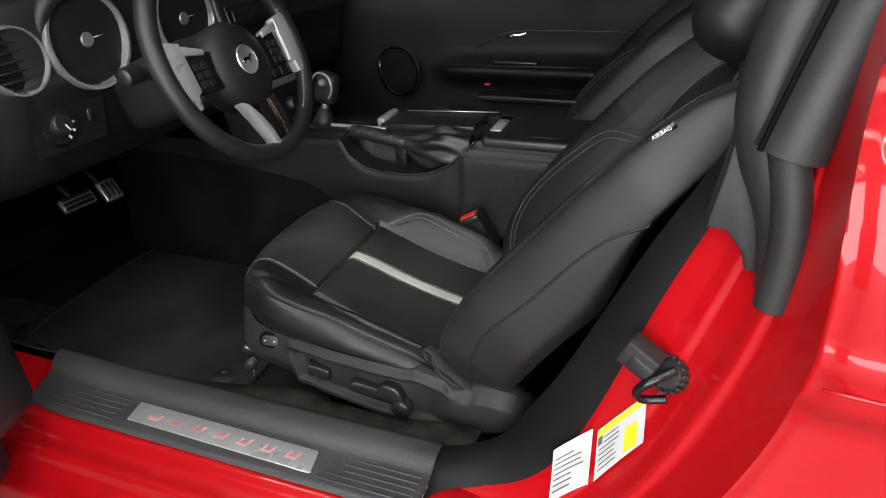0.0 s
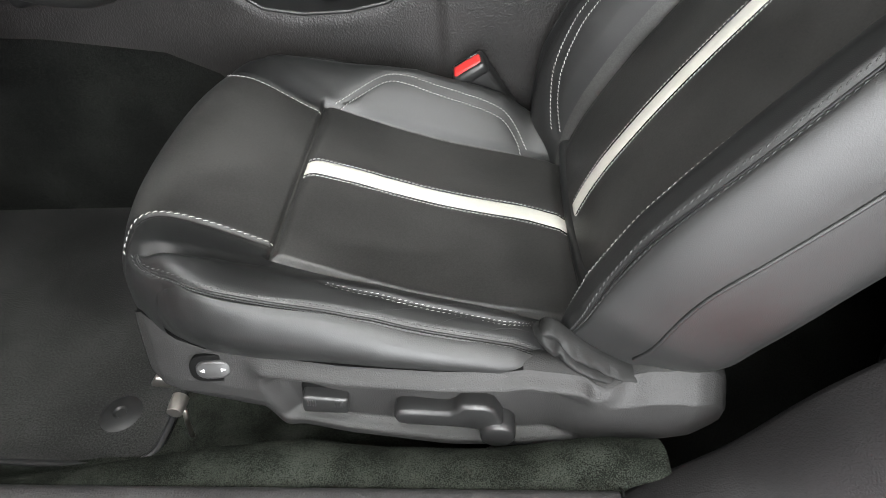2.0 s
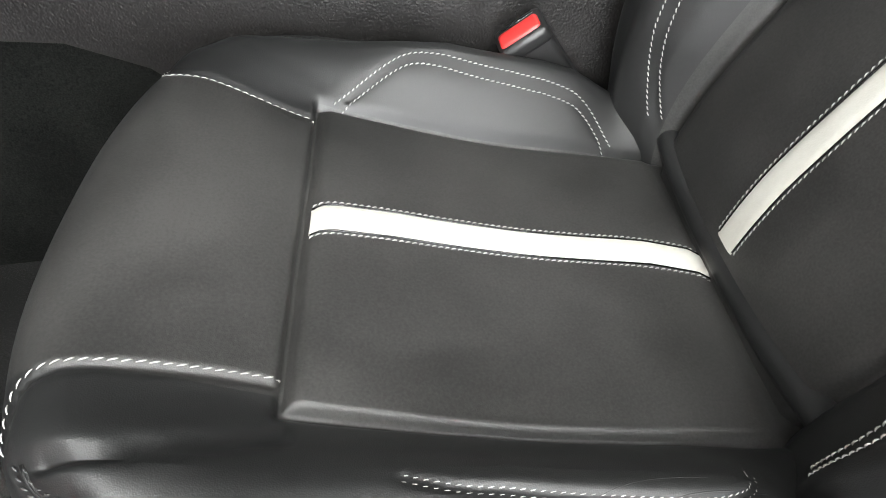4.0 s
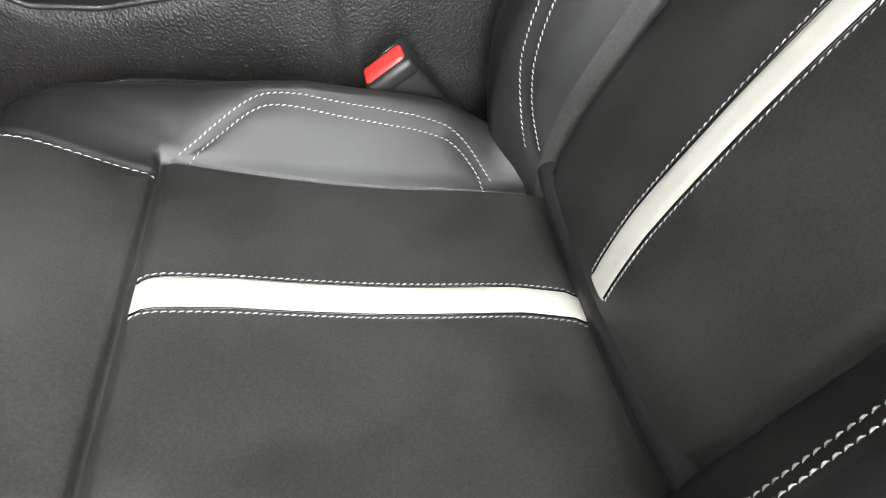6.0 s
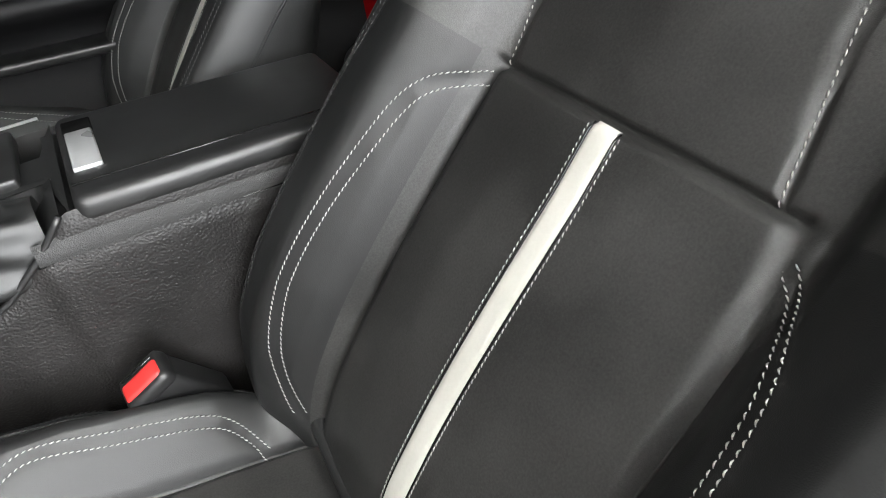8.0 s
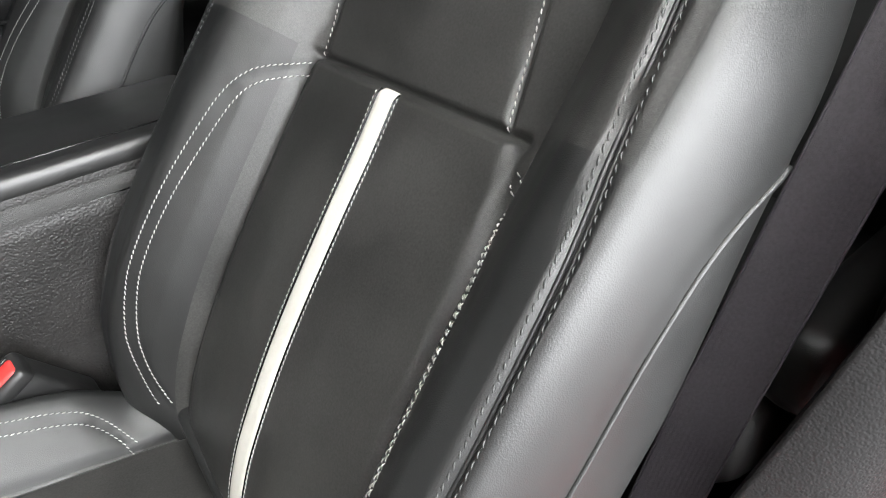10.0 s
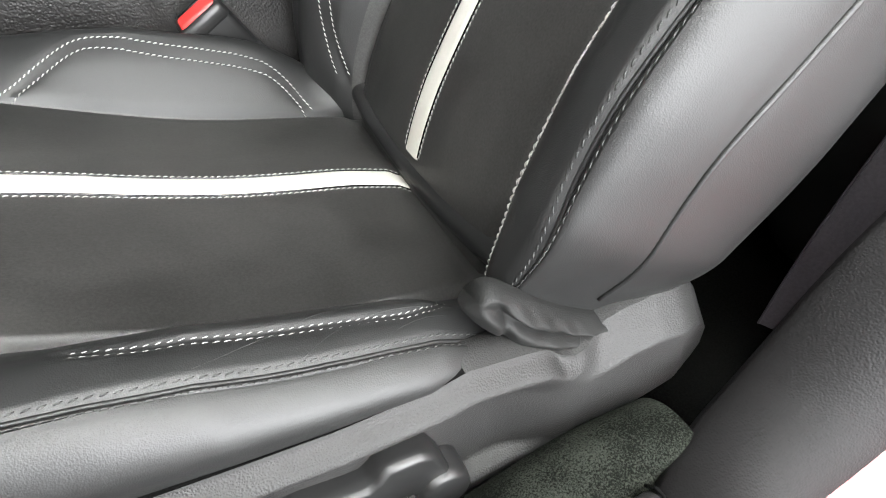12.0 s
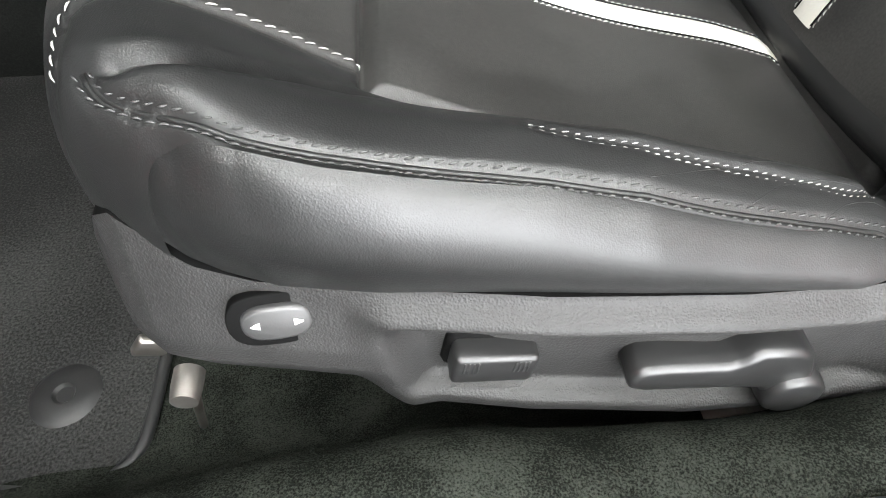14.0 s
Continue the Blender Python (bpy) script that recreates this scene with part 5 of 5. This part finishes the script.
part("arm_bulge", bm, M_LEATHER, panel, "padded leather armrest")
for sx, sz in ((0.74, 0.70), (0.76, 0.60)):
    lathe("screw_cap", [(0, 0.003), (0.004, 0.003), (0.005, 0)], pose(sx, 0.29, sz, -90, 0, 0), M_SATIN, panel, "", 12)

# ---- steering wheel and column ----
wheel_at = pose(-0.16, 0.543, 0.867, 0, 70, 0) @ pose(0, 0, 0, 0, 0, 90)
steer = thing("steering_wheel", "black leather steering wheel with satin spokes", "steering wheel", at=(-0.16, 0.55, 0.88))
ring = [wheel_at @ Vector((0.170 * math.cos(g), 0.170 * math.sin(g), 0)) for g in np.linspace(0, 2 * math.pi, 72, endpoint=False)]
tube("rim", ring, 0.0155, M_LEATHER, steer, "thick leather rim", 16, True)
lathe("hub", [(0, 0.012), (0.045, 0.010), (0.066, 0.002), (0.074, -0.012), (0.072, -0.05), (0.05, -0.07)], wheel_at @ pose(0, -0.018, 0.004), M_DASH, steer, "domed airbag cover", 48)
lathe("emblem", [(0, 0.0005), (0.0205, 0.0005), (0.023, 0.0022), (0.0245, 0)], wheel_at @ pose(0, -0.014, 0.0155), M_SATIN, steer, "round emblem disc", 36)
bm = slab([(-0.014, 0.001), (-0.006, 0.004), (0.003, 0.003), (0.010, 0.008), (0.013, 0.005), (0.007, 0.001), (0.005, -0.008), (0.002, -0.002), (-0.006, -0.001), (-0.011, -0.007)], "z", 0.0, 0.0022, 0.0004, 1)
bmesh.ops.transform(bm, matrix=wheel_at @ pose(0, -0.014, 0.016), verts=bm.verts)
part("emblem_relief", bm, M_CHROME, steer, "plain raised shape")


def spoke(name, pts, z0, z1, mat, label, r=0.003):
    bm = slab(pts, "z", z0, z1, r, 2)
    bmesh.ops.transform(bm, matrix=wheel_at @ pose(0, -0.014, 0), verts=bm.verts)
    return sharp(part(name, bm, mat, steer, label), 40)


for sx in (-1, 1):
    spoke("spoke", [(sx * 0.060, 0.030), (sx * 0.128, 0.036), (sx * 0.128, -0.026), (sx * 0.064, -0.030)], -0.022, 0.004, M_GLOSS, "black switch spoke")
    spoke("spoke_bracket", [(sx * 0.122, 0.052), (sx * 0.158, 0.060), (sx * 0.164, 0.010), (sx * 0.158, -0.052), (sx * 0.136, -0.048), (sx * 0.132, -0.028), (sx * 0.122, -0.024)], -0.010, 0.011, M_SILVER_LIT, "satin silver spoke bracket", 0.005)
    spoke("spoke_arm", [(sx * 0.078, 0.036), (sx * 0.130, 0.050), (sx * 0.130, 0.034), (sx * 0.078, 0.026)], -0.008, 0.008, M_SILVER_LIT, "satin spoke arm")
    for i in range(3):
        for j in range(2):
            spoke("switch", [(sx * (0.082 + j * 0.017), 0.018 - i * 0.014), (sx * (0.095 + j * 0.017), 0.018 - i * 0.014), (sx * (0.095 + j * 0.017), 0.008 - i * 0.014), (sx * (0.082 + j * 0.017), 0.008 - i * 0.014)], 0.003, 0.0065, M_SMOOTH, "small switch", 0.001)
spoke("lower_spoke", [(-0.052, -0.060), (-0.038, -0.066), (-0.020, -0.092), (-0.008, -0.118), (-0.002, -0.150), (-0.016, -0.152), (-0.022, -0.128), (-0.034, -0.098)], -0.012, 0.011, M_SILVER_LIT, "polished curved lower spoke", 0.003)
spoke("lower_web", [(-0.006, -0.066), (0.020, -0.066), (0.028, -0.148), (0.000, -0.150)], -0.016, 0.004, M_GLOSS, "dark lower web")
spoke("warm_strip", [(0.020, -0.070), (0.025, -0.069), (0.034, -0.122), (0.029, -0.124)], -0.004, 0.007, M_COPPER, "warm reflecting strip", 0.001)
spoke("right_blade", [(0.026, -0.068), (0.040, -0.062), (0.048, -0.110), (0.044, -0.146), (0.030, -0.150)], -0.012, 0.006, M_DASH, "dark lower blade", 0.003)
inner_ring = [wheel_at @ Vector((0.1560 * math.cos(g), 0.1560 * math.sin(g), 0.008)) for g in np.linspace(-0.9, 0.35, 60)]
nr = [wheel_at.to_3x3() @ Vector((0, 0, 1)) for _ in inner_ring]
stitch_row("rim_stitching", inner_ring, nr, M_THREAD, steer, 0.0045, 0.0025, 0.0008, 0.002)
column = thing("steering_column", "black steering column shroud with a stalk", "steering column", at=(-0.3, 0.55, 0.8))
bm = rounded_box(-0.055, 0.055, -0.06, 0.055, -0.26, -0.05, 0.03, 4)
bmesh.ops.transform(bm, matrix=wheel_at, verts=bm.verts)
part("shroud", bm, M_SMOOTH, column, "moulded column shroud")
tube("stalk", [wheel_at @ Vector(p) for p in ((-0.05, 0.0, -0.09), (-0.10, 0.014, -0.085), (-0.135, 0.020, -0.080))], [0.008, 0.0085, 0.0095], M_SMOOTH, column, "indicator stalk", 14)
lathe("stalk_knob", [(0.006, -0.022), (0.0125, -0.018), (0.0135, 0.0), (0.0125, 0.014), (0.009, 0.017), (0, 0.0165)], wheel_at @ pose(-0.150, 0.022, -0.079, 0, -90, 0), M_SMOOTH, column, "ribbed stalk end", 28)

# ---- dashboard ----
dash = thing("dashboard", "black dashboard with round chrome-ringed gauges and vents", "dashboard", at=(-0.6, 0.9, 0.8))


def dash_skin(y, i):
    pts = [(-0.98, 0.965), (-0.62, 0.985), (-0.47, 0.985), (-0.405, 0.972), (-0.392, 0.955), (-0.400, 0.86), (-0.392, 0.845), (-0.395, 0.83), (-0.412, 0.79), (-0.44, 0.72), (-0.49, 0.66), (-0.58, 0.63), (-0.80, 0.62)]
    return pts[i]


dp = smooth_path([(x, 0, z) for x, z in [dash_skin(0, i) for i in range(13)]], 3)
sheet("dash_skin", np.linspace(0.262, 1.56, 30), range(len(dp)), lambda y, i: (dp[i].x - 0.05 * step(0.38, 0.26, y) ** 2 - 0.05 * step(1.44, 1.56, y) ** 2 - 0.06 * step(0.90, 1.10, y) * step(0.60, 0.8, dp[i].z), y, dp[i].z), M_DASH, dash, "grained dashboard skin", flip=True)
sheet("dash_end", np.linspace(0, 1, 6), range(len(dp)), lambda k, i: (-0.99 + (dp[i].x - 0.05 + 0.99) * k, 0.262, 0.62 + (dp[i].z - 0.62) * k), M_DASH, dash)
face_rear = pose(-0.3925, 0, 0, 0, 90, 0)


def dial(y, z, r, name, x=-0.392):
    m = pose(x, y, z, 0, 88, 0)
    d = lathe(name, [(r * 0.90, -0.030), (r * 0.93, -0.002), (r * 0.97, 0.006), (r * 1.03, 0.006), (r * 1.06, 0.0), (r * 1.06, -0.012)], m, M_RING_LIT, dash, "polished chrome ring", 56)
    return m, d


for gy in (0.468, 0.703):
    m, ring_ob = dial(gy, 0.898, 0.078, "gauge_ring")
    lathe("gauge_face", [(0, -0.010), (0.070, -0.010), (0.071, -0.03)], m, M_GLOSS, ring_ob, "dark gauge face", 48)
    lathe("gauge_hub", [(0, -0.002), (0.011, -0.002), (0.013, -0.006), (0.013, -0.012)], m, M_SATIN, ring_ob, "", 28)
    for k in range(26):
        g = radians(-40 + k * 10.4)
        bm = slab([(-0.0008, 0.054), (0.0008, 0.054), (0.0008, 0.064), (-0.0008, 0.064)], "z", -0.0098, -0.0092, 0)
        bmesh.ops.transform(bm, matrix=m @ pose(0, 0, 0, 0, 0, math.degrees(g) + 180), verts=bm.verts)
        part("gauge_tick", bm, M_MARK, ring_ob, "", smooth=False)
    bm = slab([(-0.0018, -0.008), (0.0018, -0.008), (0.0008, 0.060), (-0.0008, 0.060)], "z", -0.0060, -0.0045, 0.0003, 1)
    bmesh.ops.transform(bm, matrix=m @ pose(0, 0, 0, 0, 0, 5), verts=bm.verts)
    part("needle", bm, M_MARK, ring_ob, "pale needle", smooth=False)
    for a0, a1 in ((20, 50), (58, 84), (92, 116), (-30, -5)):
        bm = slab([(0.018 * math.cos(radians(a0)), 0.018 * math.sin(radians(a0))), (0.052 * math.cos(radians(a0)), 0.052 * math.sin(radians(a0))), (0.054 * math.cos(radians(a1)), 0.054 * math.sin(radians(a1))), (0.018 * math.cos(radians(a1)), 0.018 * math.sin(radians(a1)))], "z", -0.0096, -0.0088, 0)
        bmesh.ops.transform(bm, matrix=m, verts=bm.verts)
        part("gauge_sector", bm, M_DIAL, ring_ob, "brushed sector", smooth=False)
m, vent = dial(0.336, 0.888, 0.049, "vent_ring", -0.398)
lathe("vent_bowl", [(0, -0.030), (0.040, -0.028), (0.041, -0.006)], m, M_GLOSS, vent, "", 40)
for i in range(5):
    z = -0.028 + i * 0.014
    w = math.sqrt(max(0.043**2 - z * z, 1e-5))
    box("vent_slat", -0.004, 0.006, 0.336 - w, 0.336 + w, 0.888 + z - 0.0015, 0.888 + z + 0.0015, M_SMOOTH, vent, "", 0.001, 1, pose(-0.405, 0, 0))
brow = thing("gauge_hood", "dark hood over the gauges", "hood", at=(-0.45, 0.6, 0.97))
tube("hood", smooth_path([(-0.41, 0.39, 0.90), (-0.39, 0.40, 0.965), (-0.385, 0.48, 0.985), (-0.385, 0.60, 0.975), (-0.385, 0.72, 0.985), (-0.39, 0.80, 0.965), (-0.41, 0.81, 0.90)], 3), 0.012, M_DASH, brow, "padded dark hood")

light_switch = thing("headlamp_switch", "round black headlamp switch with white marks", "switch", at=(-0.41, 0.382, 0.786))
m = pose(-0.417, 0.381, 0.776, 0, 78, 0)
lathe("switch_base", [(0, 0.004), (0.032, 0.004), (0.035, 0.0), (0.035, -0.02)], m, M_GLOSS, light_switch, "dark round base", 40)
lathe("switch_knob", [(0, 0.016), (0.015, 0.016), (0.018, 0.012), (0.019, 0.003)], m, M_SMOOTH, light_switch, "turning knob", 32)
bm = slab([(-0.0012, 0.002), (0.0012, 0.002), (0.0012, 0.014), (-0.0012, 0.014)], "z", 0.0162, 0.0168, 0)
bmesh.ops.transform(bm, matrix=m @ pose(0, 0, 0, 0, 0, -65), verts=bm.verts)
part("pointer", bm, M_MARK, light_switch, "white pointer", smooth=False)
for k, a in enumerate((150, 118, 86, 54, 20, 196)):
    bm = slab([(-0.003, -0.002), (0.003, -0.002), (0.003, 0.002), (-0.003, 0.002)], "z", 0.0042, 0.0048, 0)
    bmesh.ops.transform(bm, matrix=m @ pose(0.025 * math.cos(radians(a)), 0.025 * math.sin(radians(a)), 0, 0, 0, a), verts=bm.verts)
    part("switch_mark", bm, M_MARK, light_switch, "", smooth=False)
box("dimmer_wheel", -0.005, 0.006, 0.436, 0.448, 0.765, 0.789, M_SMOOTH, light_switch, "ribbed dimmer wheel", 0.004, 2, pose(-0.414, 0, 0))
sheet("switch_panel", np.linspace(0.33, 0.475, 12), np.linspace(0.73, 0.826, 10), lambda y, z: (-0.4225 + (z - 0.73) * 0.22 + 0.0, y, z), M_SMOOTH, light_switch, "smooth switch panel")

# centre stack
stack = thing("centre_stack", "dark centre stack with radio, satin strips and climate dials", "centre stack", at=(-0.36, 0.91, 0.72))
lean = pose(-0.345, 0.91, 0.77, 0, -14, 0)
box("stack_body", -0.10, 0.0, -0.125, 0.125, -0.16, 0.18, M_SMOOTH, stack, "moulded stack face", 0.012, 3, lean)
box("radio_panel", -0.01, 0.004, -0.105, 0.105, 0.045, 0.14, M_GLOSS, stack, "gloss radio panel", 0.003, 2, lean)
for z0 in (0.034, -0.050):
    box("satin_strip", -0.004, 0.010, -0.118, 0.118, z0, z0 + 0.016, M_SATIN, stack, "satin metal strip", 0.005, 3, lean)
for j in range(2):
    for i in range(6):
        box("radio_button", -0.002, 0.007, -0.09 + i * 0.031, -0.065 + i * 0.031, -0.03 + j * 0.03, -0.008 + j * 0.03, M_SMOOTH, stack, "", 0.003, 2, lean)
for i in range(3):
    lathe("climate_dial", [(0, 0.018), (0.014, 0.018), (0.017, 0.014), (0.019, 0.0), (0.022, 0.0)], lean @ pose(0.0, -0.075 + i * 0.075, -0.098, 0, 90, 0), M_SATIN if i == 0 else M_SMOOTH, stack, "round climate dial", 32)
box("display", 0.0, 0.006, -0.09, 0.09, 0.09, 0.13, M_GLOSS, stack, "", 0.002, 1, lean)

# pedals
for name, c, w, h, yaw, label in (("brake_pedal", (-0.745, 0.611, 0.500), 0.086, 0.034, -6, "wide metal-faced brake pedal with rubber pads"), ("accelerator_pedal", (-0.757, 0.713, 0.486), 0.050, 0.056, -6, "narrow metal-faced accelerator pedal")):
    ped = thing(name, label, "pedal", "pedals", at=c)
    m = pose(*c, 0, -32, yaw)
    box("plate", -0.008, 0.006, -w / 2, w / 2, -h / 2, h / 2, M_SATIN, ped, "brushed metal plate", 0.006, 3, m)
    for i in range(3):
        if w > h:
            box("rubber_pad", 0.003, 0.0095, -w / 2 + 0.008, w / 2 - 0.008, -h / 2 + 0.004 + i * 0.011, -h / 2 + 0.012 + i * 0.011, M_RUBBER, ped, "", 0.003, 2, m)
        else:
            box("rubber_pad", 0.003, 0.0095, -w / 2 + 0.008 + i * 0.012, -w / 2 + 0.016 + i * 0.012, -h / 2 + 0.008, h / 2 - 0.008, M_RUBBER, ped, "", 0.003, 2, m)
    tube("arm", [m @ Vector((-0.008, 0, 0.0)), m @ Vector((-0.06, 0, 0.12)), m @ Vector((-0.14, 0, 0.26))], 0.008, M_RUBBER, ped, "black pedal arm")

# ---- passenger door, seen across the cabin ----
pdoor = thing("passenger_door_panel", "black passenger door panel with armrest and speaker ring", "door panel", at=(0.1, 1.52, 0.6))


def pd(x, z):
    y = 1.520 - 0.055 * math.exp(-((z - 0.640) / 0.035) ** 2) * step(-0.20, -0.10, x) - 0.03 * step(0.60, 0.35, z) + 0.03 * step(0.78, 0.95, z)
    return (x, y, z)


sheet("door_skin", np.linspace(-0.75, 0.75, 50), np.linspace(0.27, 0.98, 60), pd, M_DOOR, pdoor, "grained black door skin", flip=False)
tube("armrest_line", [(-0.17, 1.470, 0.654), (0.1, 1.462, 0.662), (0.45, 1.462, 0.668)], 0.003, M_DASH, pdoor, "armrest seam")
tube("upper_line", smooth_path([(-0.05, 1.512, 0.70), (0.03, 1.512, 0.745), (0.12, 1.512, 0.758), (0.45, 1.514, 0.755)], 3), 0.0025, M_SMOOTH, pdoor)
box("pull_handle", 0.03, 0.16, 1.452, 1.475, 0.668, 0.678, M_SMOOTH, pdoor, "flat pull handle", 0.004)
box("red_reflector", 0.000, 0.018, 1.455, 1.470, 0.604, 0.610, M_BUCKLE, pdoor, "small red reflector", 0.002)
box("door_pocket", -0.02, 0.42, 1.44, 1.50, 0.560, 0.578, M_SMOOTH, pdoor, "", 0.006)
bm = slab([(-0.030, 0.0), (-0.010, 0.007), (0.006, 0.006), (0.026, 0.012), (0.028, 0.006), (0.012, -0.001), (0.010, -0.014), (0.003, -0.004), (-0.012, -0.003), (-0.022, -0.012)], "y", -0.003, 0.0, 0.0005, 1)
bmesh.ops.transform(bm, matrix=pose(0.083, 1.515, 0.738), verts=bm.verts)
part("emblem_relief", bm, M_CHROME, pdoor, "plain chrome shape")
lathe("speaker_ring", [(0.070, -0.004), (0.074, 0.004), (0.078, 0.004), (0.081, -0.006)], pose(-0.30, 1.498, 0.625, 90, 0, -12), M_CHROME, pdoor, "thin chrome speaker ring", 48)
lathe("speaker_grille", [(0, 0.002), (0.07, 0.0), (0.07, -0.01)], pose(-0.30, 1.500, 0.625, 90, 0, -12), M_GLOSS, pdoor, "", 40)

# ---- open driver's door ----
door = thing("driver_door", "open driver's door with black inner panel and red skin", "car door", at=(-0.42, 0.06, 0.6))
dm = pose(-0.405, 0.075, 0, 0, 0, -72)
box("inner_panel", 0.0, 1.12, -0.035, 0.045, 0.31, 0.93, M_DASH, door, "black inner door panel", 0.03, 4, dm)
box("outer_skin", 0.0, 1.16, -0.10, -0.04, 0.28, 0.94, M_RED, door, "red outer skin", 0.02, 4, dm)
box("pocket", 0.06, 0.60, 0.03, 0.085, 0.35, 0.50, M_PLASTIC, door, "moulded door pocket", 0.025, 4, dm)
box("door_armrest", -0.03, 0.095, 0.03, 0.108, 0.42, 0.602, M_SMOOTH, door, "rounded front end of the door armrest", 0.045, 5, dm)
tube("hinge", [(-0.44, 0.10, 0.55), (-0.40, 0.075, 0.55)], 0.015, M_RED, door)

# ---- the workshop round the car: walls, ceiling and yard are unseen and made up ----
def wall(name, x0, x1, y0, y1, z0, z1, mat, label, category):
    ob = box(name, x0, x1, y0, y1, z0, z1, mat, None, "", 0.002, 1)
    return tagged(ob, label, category, kind="structure")


wall("floor", -6, 6, -3.2, 6, -0.12, 0.0, M_FLOOR, "grey sealed concrete workshop floor", "floor")
wall("ceiling", -6, 6, -3.2, 6, 2.80, 2.9, M_CEIL, "unseen dark workshop ceiling", "ceiling")
wall("wall_north", -6, 6, 6, 6.15, -0.12, 2.9, M_WALL, "unseen dark grey workshop wall", "wall")
# south wall is made up round an opening for the added side lamp
wall("wall_south", -6, -1.62, -3.35, -3.2, -0.12, 2.9, M_WHITE, "made-up grey workshop wall beside the lamp's opening", "wall")
wall("wall_south_end", 2.62, 6, -3.35, -3.2, -0.12, 2.9, M_WHITE, "made-up grey workshop wall beside the lamp's opening", "wall")
wall("wall_south_top", -1.62, 2.62, -3.35, -3.2, 2.42, 2.9, M_WHITE, "made-up grey lintel over the lamp's opening", "wall")
wall("ground", -40, 40, -60, -3.35, -0.14, -0.01, M_FLOOR, "made-up concrete yard outside the opening", "ground")
wall("wall_east", 6, 6.15, -3.35, 6.15, -0.12, 2.9, M_WALL, "unseen dark grey workshop wall", "wall")
wall("wall_west", -6.15, -6, -3.35, 6.15, -0.12, 2.9, M_WALL, "unseen dark grey workshop wall", "wall")
for lx, ly, lsx, lsy in LIGHT_FRAMES:
    lamp = thing("ceiling_light", "rounded white tube light frame under the ceiling", "ceiling light", "ceiling lights", at=(lx, ly, 2.78))
    c = 0.25
    ring = smooth_path([(lx + sx * (lsx / 2 - a), ly + sy * (lsy / 2 - b), 2.70) for sx, sy, a, b in ((-1, -1, 0, c), (-1, -1, c, 0), (1, -1, c, 0), (1, -1, 0, c), (1, 1, 0, c), (1, 1, c, 0), (-1, 1, c, 0), (-1, 1, 0, c))], 2, True)
    tube("light_tube", ring, 0.035, M_LED, lamp, "glowing white tube", 10, True)
    for sx in (-1, 1):
        tube("hanger", [(lx + sx * lsx * 0.4, ly - lsy / 2, 2.72), (lx + sx * lsx * 0.4, ly - lsy / 2, 2.80)], 0.008, M_SATIN, lamp, "", 6)
